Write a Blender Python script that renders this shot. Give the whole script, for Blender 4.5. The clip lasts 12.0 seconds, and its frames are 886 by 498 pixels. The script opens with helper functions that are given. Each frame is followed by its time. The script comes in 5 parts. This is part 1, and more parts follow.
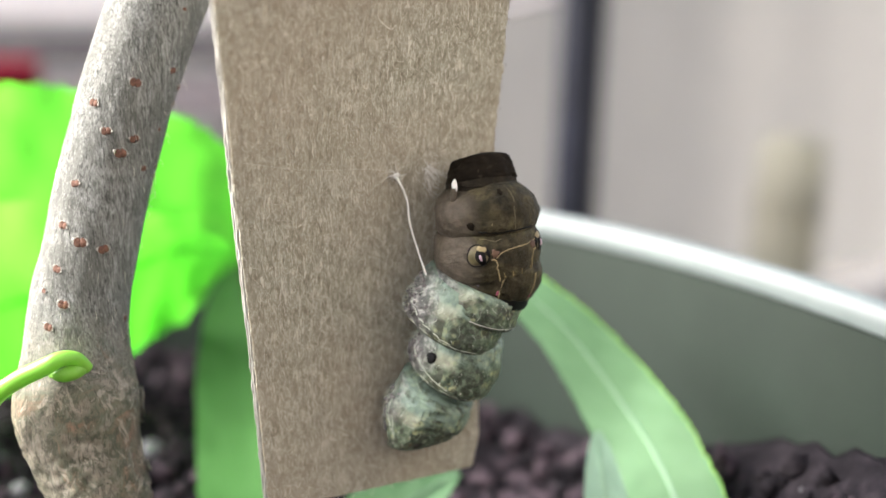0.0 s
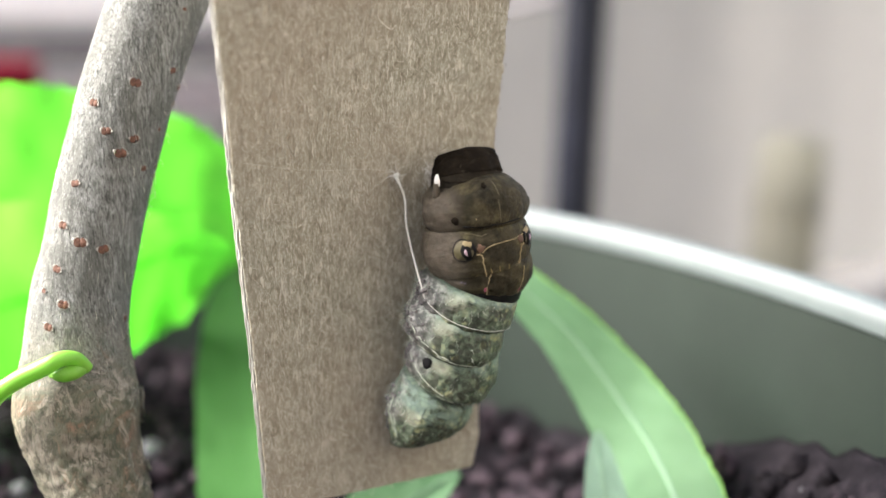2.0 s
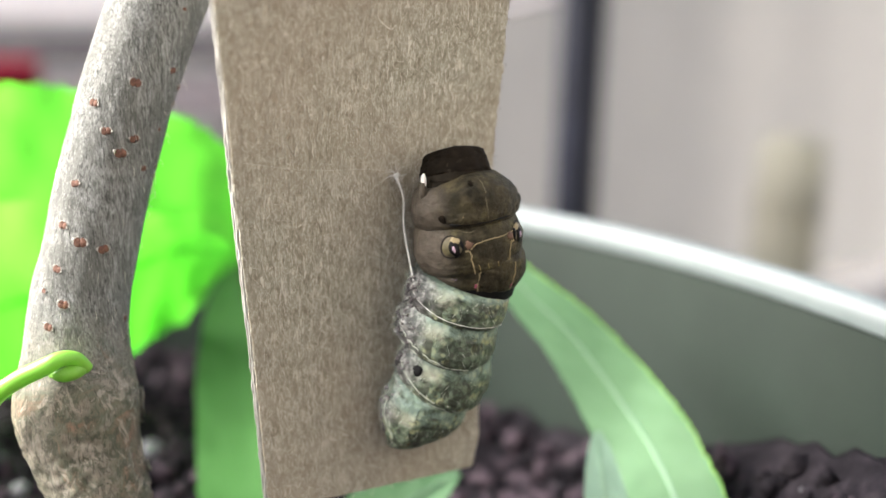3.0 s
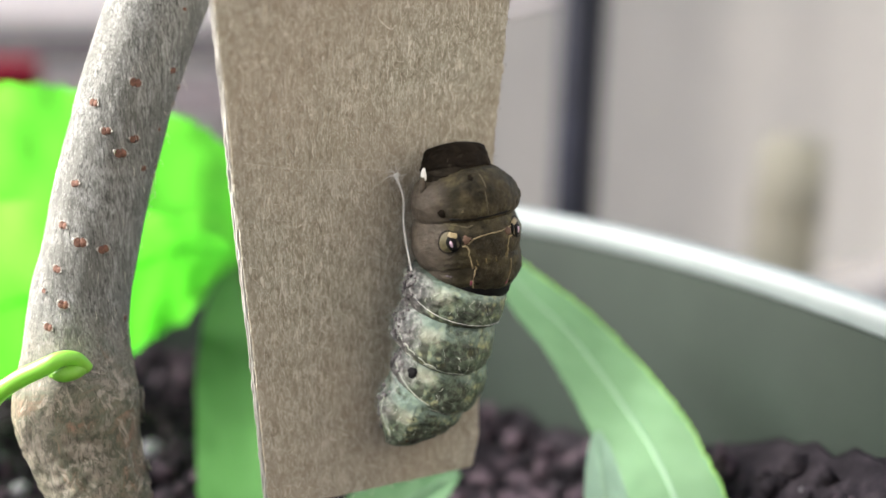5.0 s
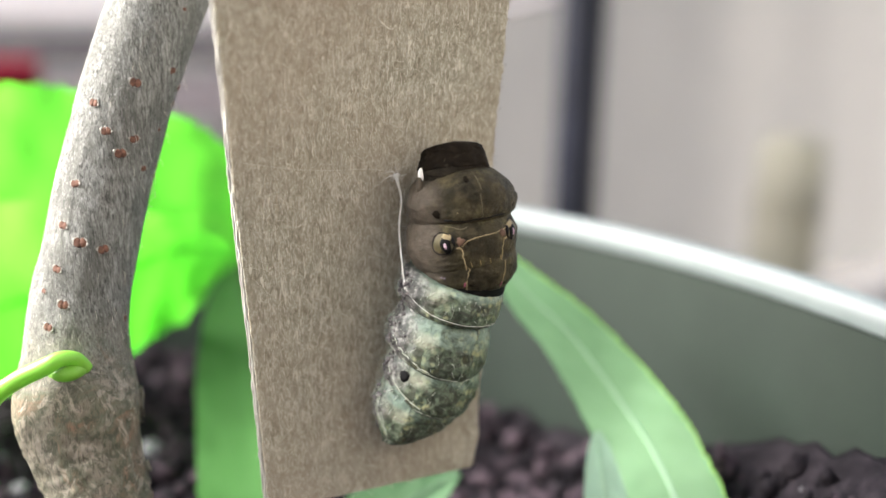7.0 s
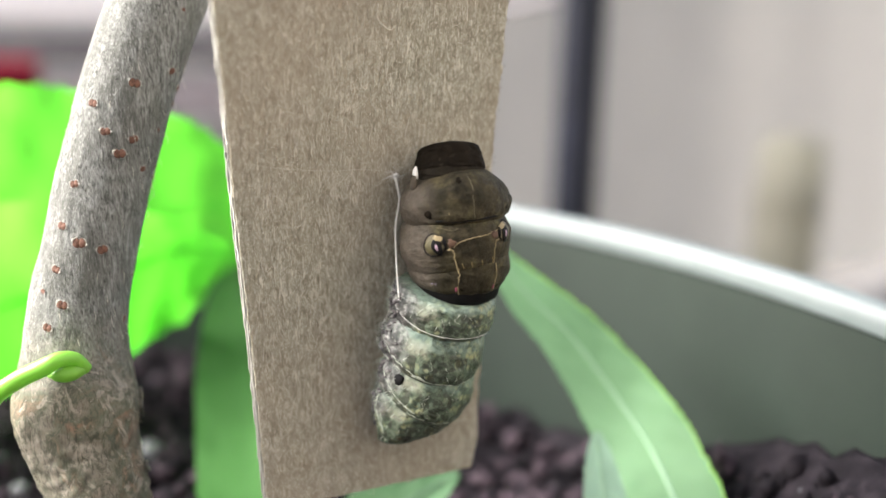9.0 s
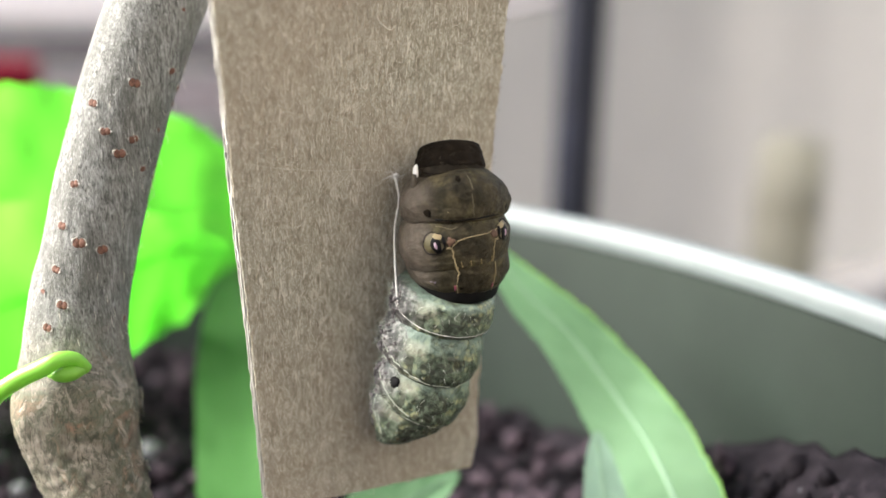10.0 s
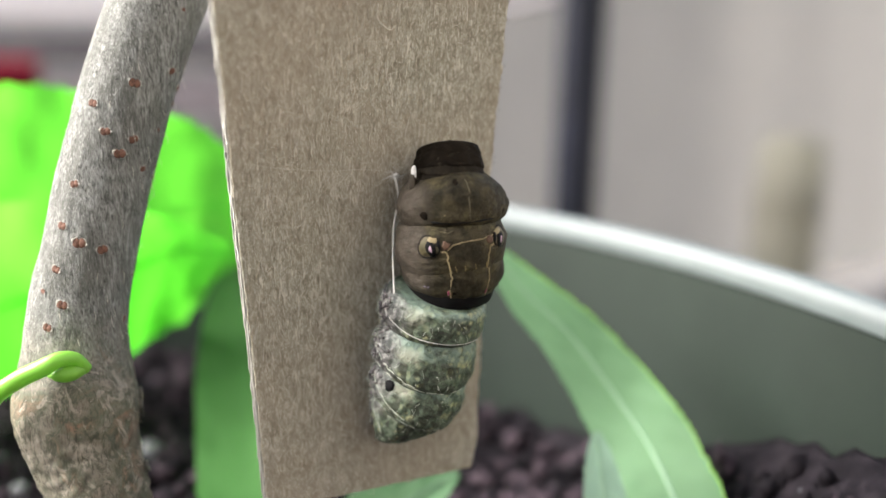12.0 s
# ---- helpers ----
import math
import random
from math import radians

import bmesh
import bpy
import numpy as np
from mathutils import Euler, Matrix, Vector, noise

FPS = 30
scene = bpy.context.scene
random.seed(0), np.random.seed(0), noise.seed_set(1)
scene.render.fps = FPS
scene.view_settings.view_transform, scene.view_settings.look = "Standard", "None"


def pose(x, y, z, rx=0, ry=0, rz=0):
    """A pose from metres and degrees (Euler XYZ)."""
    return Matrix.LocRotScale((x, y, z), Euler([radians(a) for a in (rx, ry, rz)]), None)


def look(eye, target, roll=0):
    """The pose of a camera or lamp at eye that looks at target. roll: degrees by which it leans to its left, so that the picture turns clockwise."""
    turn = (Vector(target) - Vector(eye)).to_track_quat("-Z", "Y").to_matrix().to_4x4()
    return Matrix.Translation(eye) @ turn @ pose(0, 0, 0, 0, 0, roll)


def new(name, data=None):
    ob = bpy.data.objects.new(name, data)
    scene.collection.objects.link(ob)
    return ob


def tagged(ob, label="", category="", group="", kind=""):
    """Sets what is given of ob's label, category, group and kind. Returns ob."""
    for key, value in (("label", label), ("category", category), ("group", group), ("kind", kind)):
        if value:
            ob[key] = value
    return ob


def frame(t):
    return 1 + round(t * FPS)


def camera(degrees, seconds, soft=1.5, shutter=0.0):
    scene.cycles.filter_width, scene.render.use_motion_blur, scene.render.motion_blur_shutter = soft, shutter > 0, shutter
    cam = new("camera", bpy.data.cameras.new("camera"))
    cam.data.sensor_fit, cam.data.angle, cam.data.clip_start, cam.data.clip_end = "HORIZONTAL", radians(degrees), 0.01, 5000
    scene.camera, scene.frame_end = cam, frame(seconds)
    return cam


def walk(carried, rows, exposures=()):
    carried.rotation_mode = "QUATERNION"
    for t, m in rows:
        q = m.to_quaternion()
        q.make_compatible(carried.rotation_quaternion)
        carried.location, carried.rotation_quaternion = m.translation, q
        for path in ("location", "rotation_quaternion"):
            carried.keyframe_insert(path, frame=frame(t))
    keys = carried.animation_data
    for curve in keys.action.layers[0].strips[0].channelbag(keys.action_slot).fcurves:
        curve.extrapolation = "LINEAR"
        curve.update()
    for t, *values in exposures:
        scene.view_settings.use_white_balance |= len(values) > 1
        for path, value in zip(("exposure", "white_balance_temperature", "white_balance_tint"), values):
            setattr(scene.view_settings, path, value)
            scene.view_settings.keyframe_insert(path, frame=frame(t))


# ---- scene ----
cam = camera(50, 12.0, soft=1.6)
cam.data.dof.use_dof = True
cam.data.dof.focus_distance = 0.1155
cam.data.dof.aperture_fstop = 8.0
STAND = pose(0, 0, 0.1, 75, 0, 0)
DRIFT = pose(0.00012, 0, 0.10006, 75, 0, 0)
walk(cam, [(0, STAND), (6.5, STAND), (9, DRIFT), (12, DRIFT)], exposures=[(0, 2.0, 6200, 8), (3.2, 2.0, 6200, 8), (5.0, 1.92, 6200, 8), (5.5, 2.0, 6200, 8), (7.2, 2.0, 6200, 8), (9.5, 1.95, 6200, 8), (10.5, 2.0, 6200, 8), (11.8, 2.0, 6200, 8), (12, 1.73, 6200, 8)])

# ---- light: a bright overcast day on a porch, brightest from above and from the open side ----
world = bpy.data.worlds.new("overcast")
scene.world = world
world.use_nodes = True
wn = world.node_tree.nodes
sky = wn.new("ShaderNodeTexSky")
sky.sky_type, sky.sun_disc = "NISHITA", False
sky.sun_elevation, sky.sun_rotation = radians(37), radians(-81)
sky.air_density, sky.dust_density, sky.ozone_density = 1.0, 4.0, 1.0
world.node_tree.links.new(sky.outputs[0], wn["Background"].inputs[0])
wn["Background"].inputs[1].default_value = 0.135

sun = new("sun", bpy.data.lights.new("sun", "SUN"))
sun.data.energy, sun.data.angle, sun.data.color = 5.0, radians(42), (1.0, 0.96, 0.9)
sun.matrix_world = look((-0.88, 0.06, 0.67), (0, 0, 0))


# ---- materials ----
class Mat:
    """A small node builder round one Principled material."""

    def __init__(self, name, rough=0.6, metal=0.0, spec=0.5):
        self.m = bpy.data.materials.new(name)
        self.m.use_nodes = True
        self.nt = self.m.node_tree
        self.p = self.nt.nodes["Principled BSDF"]
        self.p.inputs["Roughness"].default_value = rough
        self.p.inputs["Metallic"].default_value = metal
        self.p.inputs["Specular IOR Level"].default_value = spec
        self.tc = self.nt.nodes.new("ShaderNodeTexCoord")

    def n(self, kind, **vals):
        node = self.nt.nodes.new(kind)
        for k, v in vals.items():
            node.inputs[k].default_value = v
        return node

    def link(self, a, b):
        self.nt.links.new(a, b)

    def mapped(self, scale=(1, 1, 1), coord="Object"):
        mp = self.n("ShaderNodeMapping", Scale=scale)
        self.link(self.tc.outputs[coord], mp.inputs[0])
        return mp.outputs[0]

    def noise(self, scale, detail=6, rough=0.6, stretch=(1, 1, 1), dist=0.0):
        t = self.n("ShaderNodeTexNoise", Scale=scale, Detail=detail, Roughness=rough, Distortion=dist)
        self.link(self.mapped(stretch), t.inputs["Vector"])
        return t.outputs["Fac"]

    def voronoi(self, scale, stretch=(1, 1, 1), feature="F1"):
        t = self.n("ShaderNodeTexVoronoi", Scale=scale)
        t.feature = feature
        self.link(self.mapped(stretch), t.inputs["Vector"])
        return t.outputs["Distance"]

    def ramp(self, fac, stops):
        r = self.n("ShaderNodeValToRGB")
        e = r.color_ramp.elements
        while len(e) < len(stops):
            e.new(0.5)
        for el, (pos, col) in zip(e, stops):
            el.position = pos
            el.color = (*col, 1) if len(col) == 3 else col
        self.link(fac, r.inputs[0])
        return r.outputs[0]

    def mix(self, fac, a, b, blend="MIX"):
        x = self.nt.nodes.new("ShaderNodeMix")
        x.data_type, x.blend_type = "RGBA", blend
        for sock, v in ((x.inputs[0], fac), (x.inputs[6], a), (x.inputs[7], b)):
            if isinstance(v, (int, float)):
                sock.default_value = v
            elif isinstance(v, tuple):
                sock.default_value = (*v, 1)
            else:
                self.link(v, sock)
        return x.outputs[2]

    def color(self, out):
        if isinstance(out, tuple):
            self.p.inputs["Base Color"].default_value = (*out, 1)
        else:
            self.link(out, self.p.inputs["Base Color"])
        return self

    def bump(self, height, dist, strength=1.0):
        b = self.n("ShaderNodeBump", Strength=strength, Distance=dist)
        self.link(height, b.inputs["Height"])
        if self.p.inputs["Normal"].links:
            self.link(self.p.inputs["Normal"].links[0].from_socket, b.inputs["Normal"])
        self.link(b.outputs[0], self.p.inputs["Normal"])
        return self

    def glow_through(self, share, tint):
        """Light that passes through a thin leaf."""
        tr = self.n("ShaderNodeBsdfTranslucent")
        if isinstance(tint, tuple):
            tr.inputs[0].default_value = (*tint, 1)
        else:
            self.link(tint, tr.inputs[0])
        mx = self.n("ShaderNodeMixShader", Fac=share)
        out = self.nt.nodes["Material Output"]
        self.link(self.p.outputs[0], mx.inputs[1])
        self.link(tr.outputs[0], mx.inputs[2])
        self.link(mx.outputs[0], out.inputs[0])
        return self


def speckled(name, dark, mid, light, scale, rough=0.7, bump=0.0002, stretch=(1, 1, 1), spec=0.4):
    m = Mat(name, rough, 0, spec)
    f = m.noise(scale, 7, 0.65, stretch)
    g = m.noise(scale * 0.17, 3, 0.5, stretch)
    c = m.ramp(f, [(0.3, dark), (0.52, mid), (0.75, light)])
    c = m.mix(m.ramp(g, [(0.35, (0, 0, 0)), (0.7, (0.35, 0.35, 0.35))]), c, dark)
    m.color(c)
    m.bump(m.noise(scale * 1.7, 5, 0.7, stretch), bump, 0.7)
    return m.m


def card_material():
    m = Mat("grey_brown_chipboard", 0.85, 0, 0.25)
    fibre = m.noise(1500, 5, 0.7, (1, 1, 0.42), 1.2)
    strands = m.noise(2100, 3, 0.55, (1, 0.9, 0.17), 2.0)
    fine = m.noise(4200, 3, 0.7, (1, 1, 0.6))
    blot = m.noise(38, 3, 0.5)
    c = m.ramp(fibre, [(0.35, (0.2250, 0.1980, 0.1430)), (0.495, (0.4080, 0.3760, 0.2950)), (0.63, (0.6000, 0.5700, 0.4820))])
    c = m.mix(m.ramp(fine, [(0.36, (0.55, 0.55, 0.55)), (0.62, (0, 0, 0))]), c, (0.220, 0.182, 0.125))
    c = m.mix(m.ramp(strands, [(0.58, (0, 0, 0)), (0.66, (0.8, 0.8, 0.8))]), c, (0.74, 0.70, 0.60))
    c = m.mix(m.ramp(blot, [(0.36, (0, 0, 0)), (0.62, (0.45, 0.45, 0.45))]), c, (0.400, 0.325, 0.245))
    m.color(c)
    m.bump(fibre, 0.0004, 0.9).bump(strands, 0.0003, 0.9).bump(fine, 0.00015, 0.8)
    return m.m


def bark_material():
    m = Mat("grey_young_bark", 0.8, 0, 0.3)
    grain = m.noise(2500, 7, 0.74, (1, 1, 0.24), 1.2)
    wide = m.noise(330, 4, 0.6, (1, 1, 0.45))
    patch = m.noise(150, 7, 0.68, (1, 1, 1), 0.8)
    threads = m.noise(2800, 4, 0.65, (1, 1, 0.12), 1.7)
    c = m.ramp(grain, [(0.34, (0.07, 0.068, 0.059)), (0.45, (0.185, 0.182, 0.165)), (0.56, (0.325, 0.318, 0.295)), (0.70, (0.50, 0.49, 0.46))])
    c = m.mix(m.ramp(wide, [(0.40, (0, 0, 0)), (0.62, (0.72, 0.72, 0.72))]), c, (0.125, 0.122, 0.104))
    c = m.mix(m.ramp(threads, [(0.37, (0.9, 0.9, 0.9)), (0.44, (0, 0, 0))]), c, (0.07, 0.067, 0.059))
    c = m.mix(m.ramp(threads, [(0.57, (0, 0, 0)), (0.65, (0.7, 0.7, 0.7))]), c, (0.48, 0.47, 0.44))
    # greener, rougher old bark with rusty flakes at the swollen base
    sep = m.n("ShaderNodeSeparateXYZ")
    m.link(m.tc.outputs["Object"], sep.inputs[0])
    low = m.n("ShaderNodeMapRange")
    for k, v in (("From Min", 0.050), ("From Max", 0.040), ("To Min", 0.0), ("To Max", 1.0)):
        low.inputs[k].default_value = v
    m.link(sep.outputs["Z"], low.inputs["Value"])
    old = m.ramp(patch, [(0.34, (0.46, 0.405, 0.33)), (0.44, (0.31, 0.27, 0.215)), (0.53, (0.155, 0.165, 0.112)), (0.64, (0.33, 0.195, 0.13))])
    old = m.mix(m.ramp(m.noise(520, 6, 0.7), [(0.4, (0.6, 0.6, 0.6)), (0.6, (0, 0, 0))]), old, (0.22, 0.19, 0.135))
    moss = m.ramp(m.noise(900, 6, 0.75, (1, 1, 0.5), 1.2), [(0.50, (0, 0, 0)), (0.57, (0.8, 0.8, 0.8))])
    old = m.mix(moss, old, (0.10, 0.10, 0.066))
    flake = m.ramp(m.noise(420, 5, 0.7, (1, 1, 0.8), 0.8), [(0.56, (0, 0, 0)), (0.60, (0.6, 0.6, 0.6))])
    old = m.mix(flake, old, (0.50, 0.43, 0.35))
    old = m.mix(m.ramp(threads, [(0.38, (0.7, 0.7, 0.7)), (0.45, (0, 0, 0))]), old, (0.09, 0.08, 0.058))
    m.color(m.mix(low.outputs[0], c, old))
    m.bump(wide, 0.0004, 0.5).bump(grain, 0.00035, 0.9).bump(threads, 0.0003, 1.0)
    return m.m


def leaf_material(name, base, through_colour, share=0.5, rough=0.45, blot=1.0):
    m = Mat(name, rough, 0, 0.4)
    a = m.noise(160, 5, 0.6)
    b = m.noise(22, 3, 0.5)
    lift = tuple(min(1, v * 1.3 + 0.01) for v in base)
    c = m.ramp(a, [(0.3, base), (0.75, lift)])
    c = m.mix(m.ramp(b, [(0.35, (0, 0, 0)), (0.75, (0.5, 0.5, 0.5))]), c, tuple(v * (1 - 0.25 * blot) for v in base))
    m.color(c)
    m.bump(m.noise(260, 4, 0.6), 0.0002, 0.6)
    shift = m.mix(m.ramp(b, [(0.3, (0, 0, 0)), (0.7, (1, 1, 1))]), through_colour, tuple(v * (1 - 0.14 * blot) for v in through_colour))
    return m.glow_through(share, shift).m


def thorax_material():
    m = Mat("olive_brown_larval_skin", 0.6, 0, 0.12)
    a = m.noise(420, 6, 0.65)
    b = m.noise(150, 4, 0.6)
    c = m.ramp(a, [(0.36, (0.0130, 0.0102, 0.0058)), (0.50, (0.0372, 0.0301, 0.0175)), (0.64, (0.0900, 0.0715, 0.0370))])
    c = m.mix(m.ramp(b, [(0.40, (0, 0, 0)), (0.60, (0.7, 0.7, 0.7))]), c, (0.0242, 0.0204, 0.0112))
    c = m.mix(m.ramp(m.noise(230, 5, 0.65, (1, 1, 0.8), 0.8), [(0.54, (0, 0, 0)), (0.66, (0.6, 0.6, 0.6))]), c, (0.1080, 0.0900, 0.0400))
    # smoother, paler mauve-brown flank pads
    sep = m.n("ShaderNodeSeparateXYZ")
    m.link(m.tc.outputs["Object"], sep.inputs[0])
    side = m.n("ShaderNodeMapRange")
    for k, v in (("From Min", -0.0038), ("From Max", -0.0058), ("To Min", 0.0), ("To Max", 0.8)):
        side.inputs[k].default_value = v
    side.interpolation_type = "SMOOTHSTEP"
    m.link(sep.outputs["X"], side.inputs["Value"])
    c = m.mix(side.outputs[0], c, m.ramp(m.noise(700, 5, 0.65), [(0.35, (0.0698, 0.0563, 0.0436)), (0.68, (0.1256, 0.1018, 0.0805))]))
    m.color(c)
    m.bump(m.noise(480, 5, 0.62, (1, 1, 1.5)), 0.0005, 0.8).bump(m.noise(1900, 4, 0.65), 0.00018, 0.9)
    return m.m


def abdomen_material():
    m = Mat("mottled_grey_green_larval_skin", 0.48, 0, 0.35)
    soft = m.noise(700, 6, 0.62, (1, 1, 1), 0.6)
    c = m.ramp(soft, [(0.36, (0.026, 0.032, 0.021)), (0.47, (0.075, 0.094, 0.062)), (0.56, (0.124, 0.154, 0.104)), (0.68, (0.195, 0.228, 0.160))])
    # cobbled pale cells, here greener, there straw-coloured, with dark seams between them
    warp = m.n("ShaderNodeVectorMath")
    warp.operation = "ADD"
    wob = m.n("ShaderNodeTexNoise", Scale=700, Detail=3)
    m.link(m.mapped(), wob.inputs["Vector"])
    amount = m.n("ShaderNodeVectorMath")
    amount.operation = "SCALE"
    amount.inputs["Scale"].default_value = 0.0009
    m.link(wob.outputs["Color"], amount.inputs[0])
    m.link(m.mapped(), warp.inputs[0])
    m.link(amount.outputs[0], warp.inputs[1])
    cell = m.n("ShaderNodeTexVoronoi", Scale=1050)
    m.link(warp.outputs[0], cell.inputs["Vector"])
    body = m.ramp(cell.outputs["Distance"], [(0.30, (1, 1, 1)), (0.55, (0, 0, 0))])
    hue = m.ramp(m.noise(120, 3, 0.5), [(0.42, (0.200, 0.290, 0.185)), (0.58, (0.330, 0.325, 0.170))])
    where = m.ramp(m.noise(240, 4, 0.6), [(0.42, (0, 0, 0)), (0.56, (0.9, 0.9, 0.9))])
    c = m.mix(m.mix(1.0, body, where, "MULTIPLY"), c, hue)
    # dusky blots
    c = m.mix(m.ramp(m.noise(560, 6, 0.66, (1, 1, 1), 0.9), [(0.49, (0, 0, 0)), (0.58, (0.85, 0.85, 0.85))]), c, (0.036, 0.037, 0.025))
    c = m.mix(m.ramp(m.noise(900, 5, 0.7, (1, 1, 0.5), 0.5), [(0.56, (0, 0, 0)), (0.64, (0.7, 0.7, 0.7))]), c, (0.045, 0.048, 0.036))
    sep = m.n("ShaderNodeSeparateXYZ")
    m.link(m.tc.outputs["Object"], sep.inputs[0])

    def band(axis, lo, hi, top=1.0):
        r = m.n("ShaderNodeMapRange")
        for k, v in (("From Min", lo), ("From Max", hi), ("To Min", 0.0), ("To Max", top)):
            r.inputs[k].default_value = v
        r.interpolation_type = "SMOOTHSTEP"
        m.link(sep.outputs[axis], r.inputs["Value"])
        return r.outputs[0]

    def times(*fs):
        out = fs[0]
        for f in fs[1:]:
            x = m.n("ShaderNodeMath")
            x.operation = "MULTIPLY"
            m.link(out, x.inputs[0])
            m.link(f, x.inputs[1])
            out = x.outputs[0]
        return out

    rag = m.ramp(m.noise(420, 5, 0.65, (1, 1, 1), 0.7), [(0.40, (0, 0, 0)), (0.54, (1, 1, 1))])
    # pale blue-green skin under each fold, a cream saddle on the near shoulder, grime along the flank
    c = m.mix(times(band("Z", 0.0013, 0.0024, 0.6), rag), c, (0.215, 0.285, 0.235))
    c = m.mix(times(band("X", -0.0024, -0.0036), band("X", -0.0062, -0.0050), band("Z", 0.0002, 0.0014), band("Z", 0.0030, 0.0022, 0.45), rag), c, (0.38, 0.36, 0.27))
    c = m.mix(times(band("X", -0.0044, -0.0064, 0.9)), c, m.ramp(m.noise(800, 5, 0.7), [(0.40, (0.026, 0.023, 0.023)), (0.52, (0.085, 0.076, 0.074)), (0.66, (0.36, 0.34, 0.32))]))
    m.color(c)
    m.bump(cell.outputs["Distance"], 0.00022, 0.6).bump(m.noise(1000, 5, 0.65, (1, 1, 0.5)), 0.0004, 0.8)
    return m.m


M_CARD = card_material()
M_CARD_EDGE = speckled("pale_torn_card_edge", (0.16, 0.148, 0.125), (0.33, 0.31, 0.275), (0.52, 0.50, 0.46), 900, 0.9, 0.0002, (1, 1, 0.3))
M_FIBRE = speckled("pale_paper_fibre", (0.52, 0.475, 0.385), (0.66, 0.61, 0.51), (0.80, 0.75, 0.66), 300, 0.7, 0.0)
M_BARK = bark_material()
M_LENTICEL = speckled("rusty_lenticel", (0.075, 0.034, 0.022), (0.16, 0.072, 0.046), (0.29, 0.16, 0.115), 2600, 0.8, 0.0002)
M_BARK_PALE = speckled("pale_torn_bark", (0.34, 0.31, 0.27), (0.47, 0.44, 0.39), (0.60, 0.57, 0.52), 900, 0.8, 0.0001)
M_LIME = leaf_material("sunlit_lime_leaf", (0.105, 0.37, 0.03), (0.18, 0.78, 0.05), 0.78)
M_LEAF = leaf_material("pale_green_leaf", (0.1200, 0.2260, 0.1100), (0.1660, 0.3460, 0.1450), 0.45, 0.7)
M_LEAF_PALE = leaf_material("silvery_leaf_underside", (0.20, 0.30, 0.22), (0.22, 0.38, 0.24), 0.35)
M_LEAF_DARK = leaf_material("mid_green_leaf", (0.037, 0.128, 0.018), (0.092, 0.343, 0.035), 0.5, 0.8)
M_VEIN = speckled("pale_leaf_vein", (0.142, 0.236, 0.140), (0.166, 0.266, 0.164), (0.196, 0.300, 0.194), 200, 0.5, 0.0001)
M_STEM = leaf_material("fresh_green_stem", (0.20, 0.42, 0.05), (0.4, 0.75, 0.12), 0.25, 0.35)
# one sage plastic twice: wall darkened to hold shade, rim paled as lit
M_POT = speckled("shaded_sage_plastic", (0.0082, 0.0125, 0.0092), (0.010, 0.015, 0.011), (0.0122, 0.0182, 0.0134), 60, 0.6, 0.00008, spec=0.15)
M_RIM = speckled("lit_rim_plastic", (0.068, 0.080, 0.080), (0.080, 0.093, 0.094), (0.095, 0.109, 0.110), 60, 0.5, 0.00008, spec=0.4)
M_SOIL = speckled("dark_potting_soil", (0.005, 0.004, 0.005), (0.011, 0.009, 0.011), (0.033, 0.026, 0.031), 260, 0.9, 0.0012, spec=0.08)
M_BARKCHIP = speckled("brown_bark_chip", (0.0144, 0.0104, 0.0131), (0.0384, 0.0280, 0.0336), (0.1024, 0.0768, 0.0902), 400, 0.9, 0.0004, spec=0.05)
M_PERLITE = speckled("white_perlite", (0.10, 0.097, 0.102), (0.16, 0.156, 0.162), (0.24, 0.235, 0.24), 500, 0.85, 0.0003)
M_THORAX = thorax_material()
M_ABDOMEN = abdomen_material()
M_HEADPLATE = speckled("near_black_brown_plate", (0.006, 0.0045, 0.003), (0.013, 0.0095, 0.006), (0.028, 0.02, 0.014), 420, 0.8, 0.0004, spec=0.06)
M_HOOD = speckled("dark_brown_hood_skin", (0.011, 0.0085, 0.0055), (0.023, 0.0175, 0.0115), (0.046, 0.036, 0.024), 520, 0.7, 0.0004, spec=0.1)
M_BLACK = speckled("black_membrane", (0.003, 0.003, 0.003), (0.006, 0.005, 0.005), (0.012, 0.011, 0.01), 500, 0.6, 0.0001, spec=0.12)
M_YELLOW = speckled("straw_yellow_marking", (0.19, 0.145, 0.07), (0.275, 0.21, 0.108), (0.38, 0.30, 0.17), 700, 0.6, 0.0001)
M_OCHRE = speckled("dull_ochre_line", (0.20, 0.145, 0.055), (0.29, 0.21, 0.085), (0.38, 0.29, 0.13), 700, 0.6, 0.0001)
M_TAN = speckled("dull_olive_ring", (0.07, 0.055, 0.028), (0.105, 0.083, 0.042), (0.15, 0.12, 0.065), 700, 0.6, 0.0001)
M_RUST = speckled("rust_brown_mark", (0.06, 0.028, 0.015), (0.10, 0.05, 0.028), (0.15, 0.085, 0.05), 700, 0.6, 0.0001)
M_OLIVE_YELLOW = speckled("olive_yellow_marking", (0.0700, 0.0574, 0.0252), (0.1015, 0.0840, 0.0378), (0.1400, 0.1155, 0.0560), 700, 0.6, 0.0001)
M_CARMINE = speckled("carmine_dot", (0.16, 0.03, 0.055), (0.24, 0.05, 0.085), (0.34, 0.11, 0.14), 900, 0.5, 0.0)
M_LILAC = speckled("faint_lilac_mark", (0.07, 0.055, 0.075), (0.12, 0.095, 0.125), (0.18, 0.15, 0.19), 900, 0.5, 0.0)
M_PINK = speckled("pale_lilac_pupil", (0.34, 0.21, 0.27), (0.44, 0.30, 0.36), (0.54, 0.41, 0.46), 900, 0.4, 0.0)
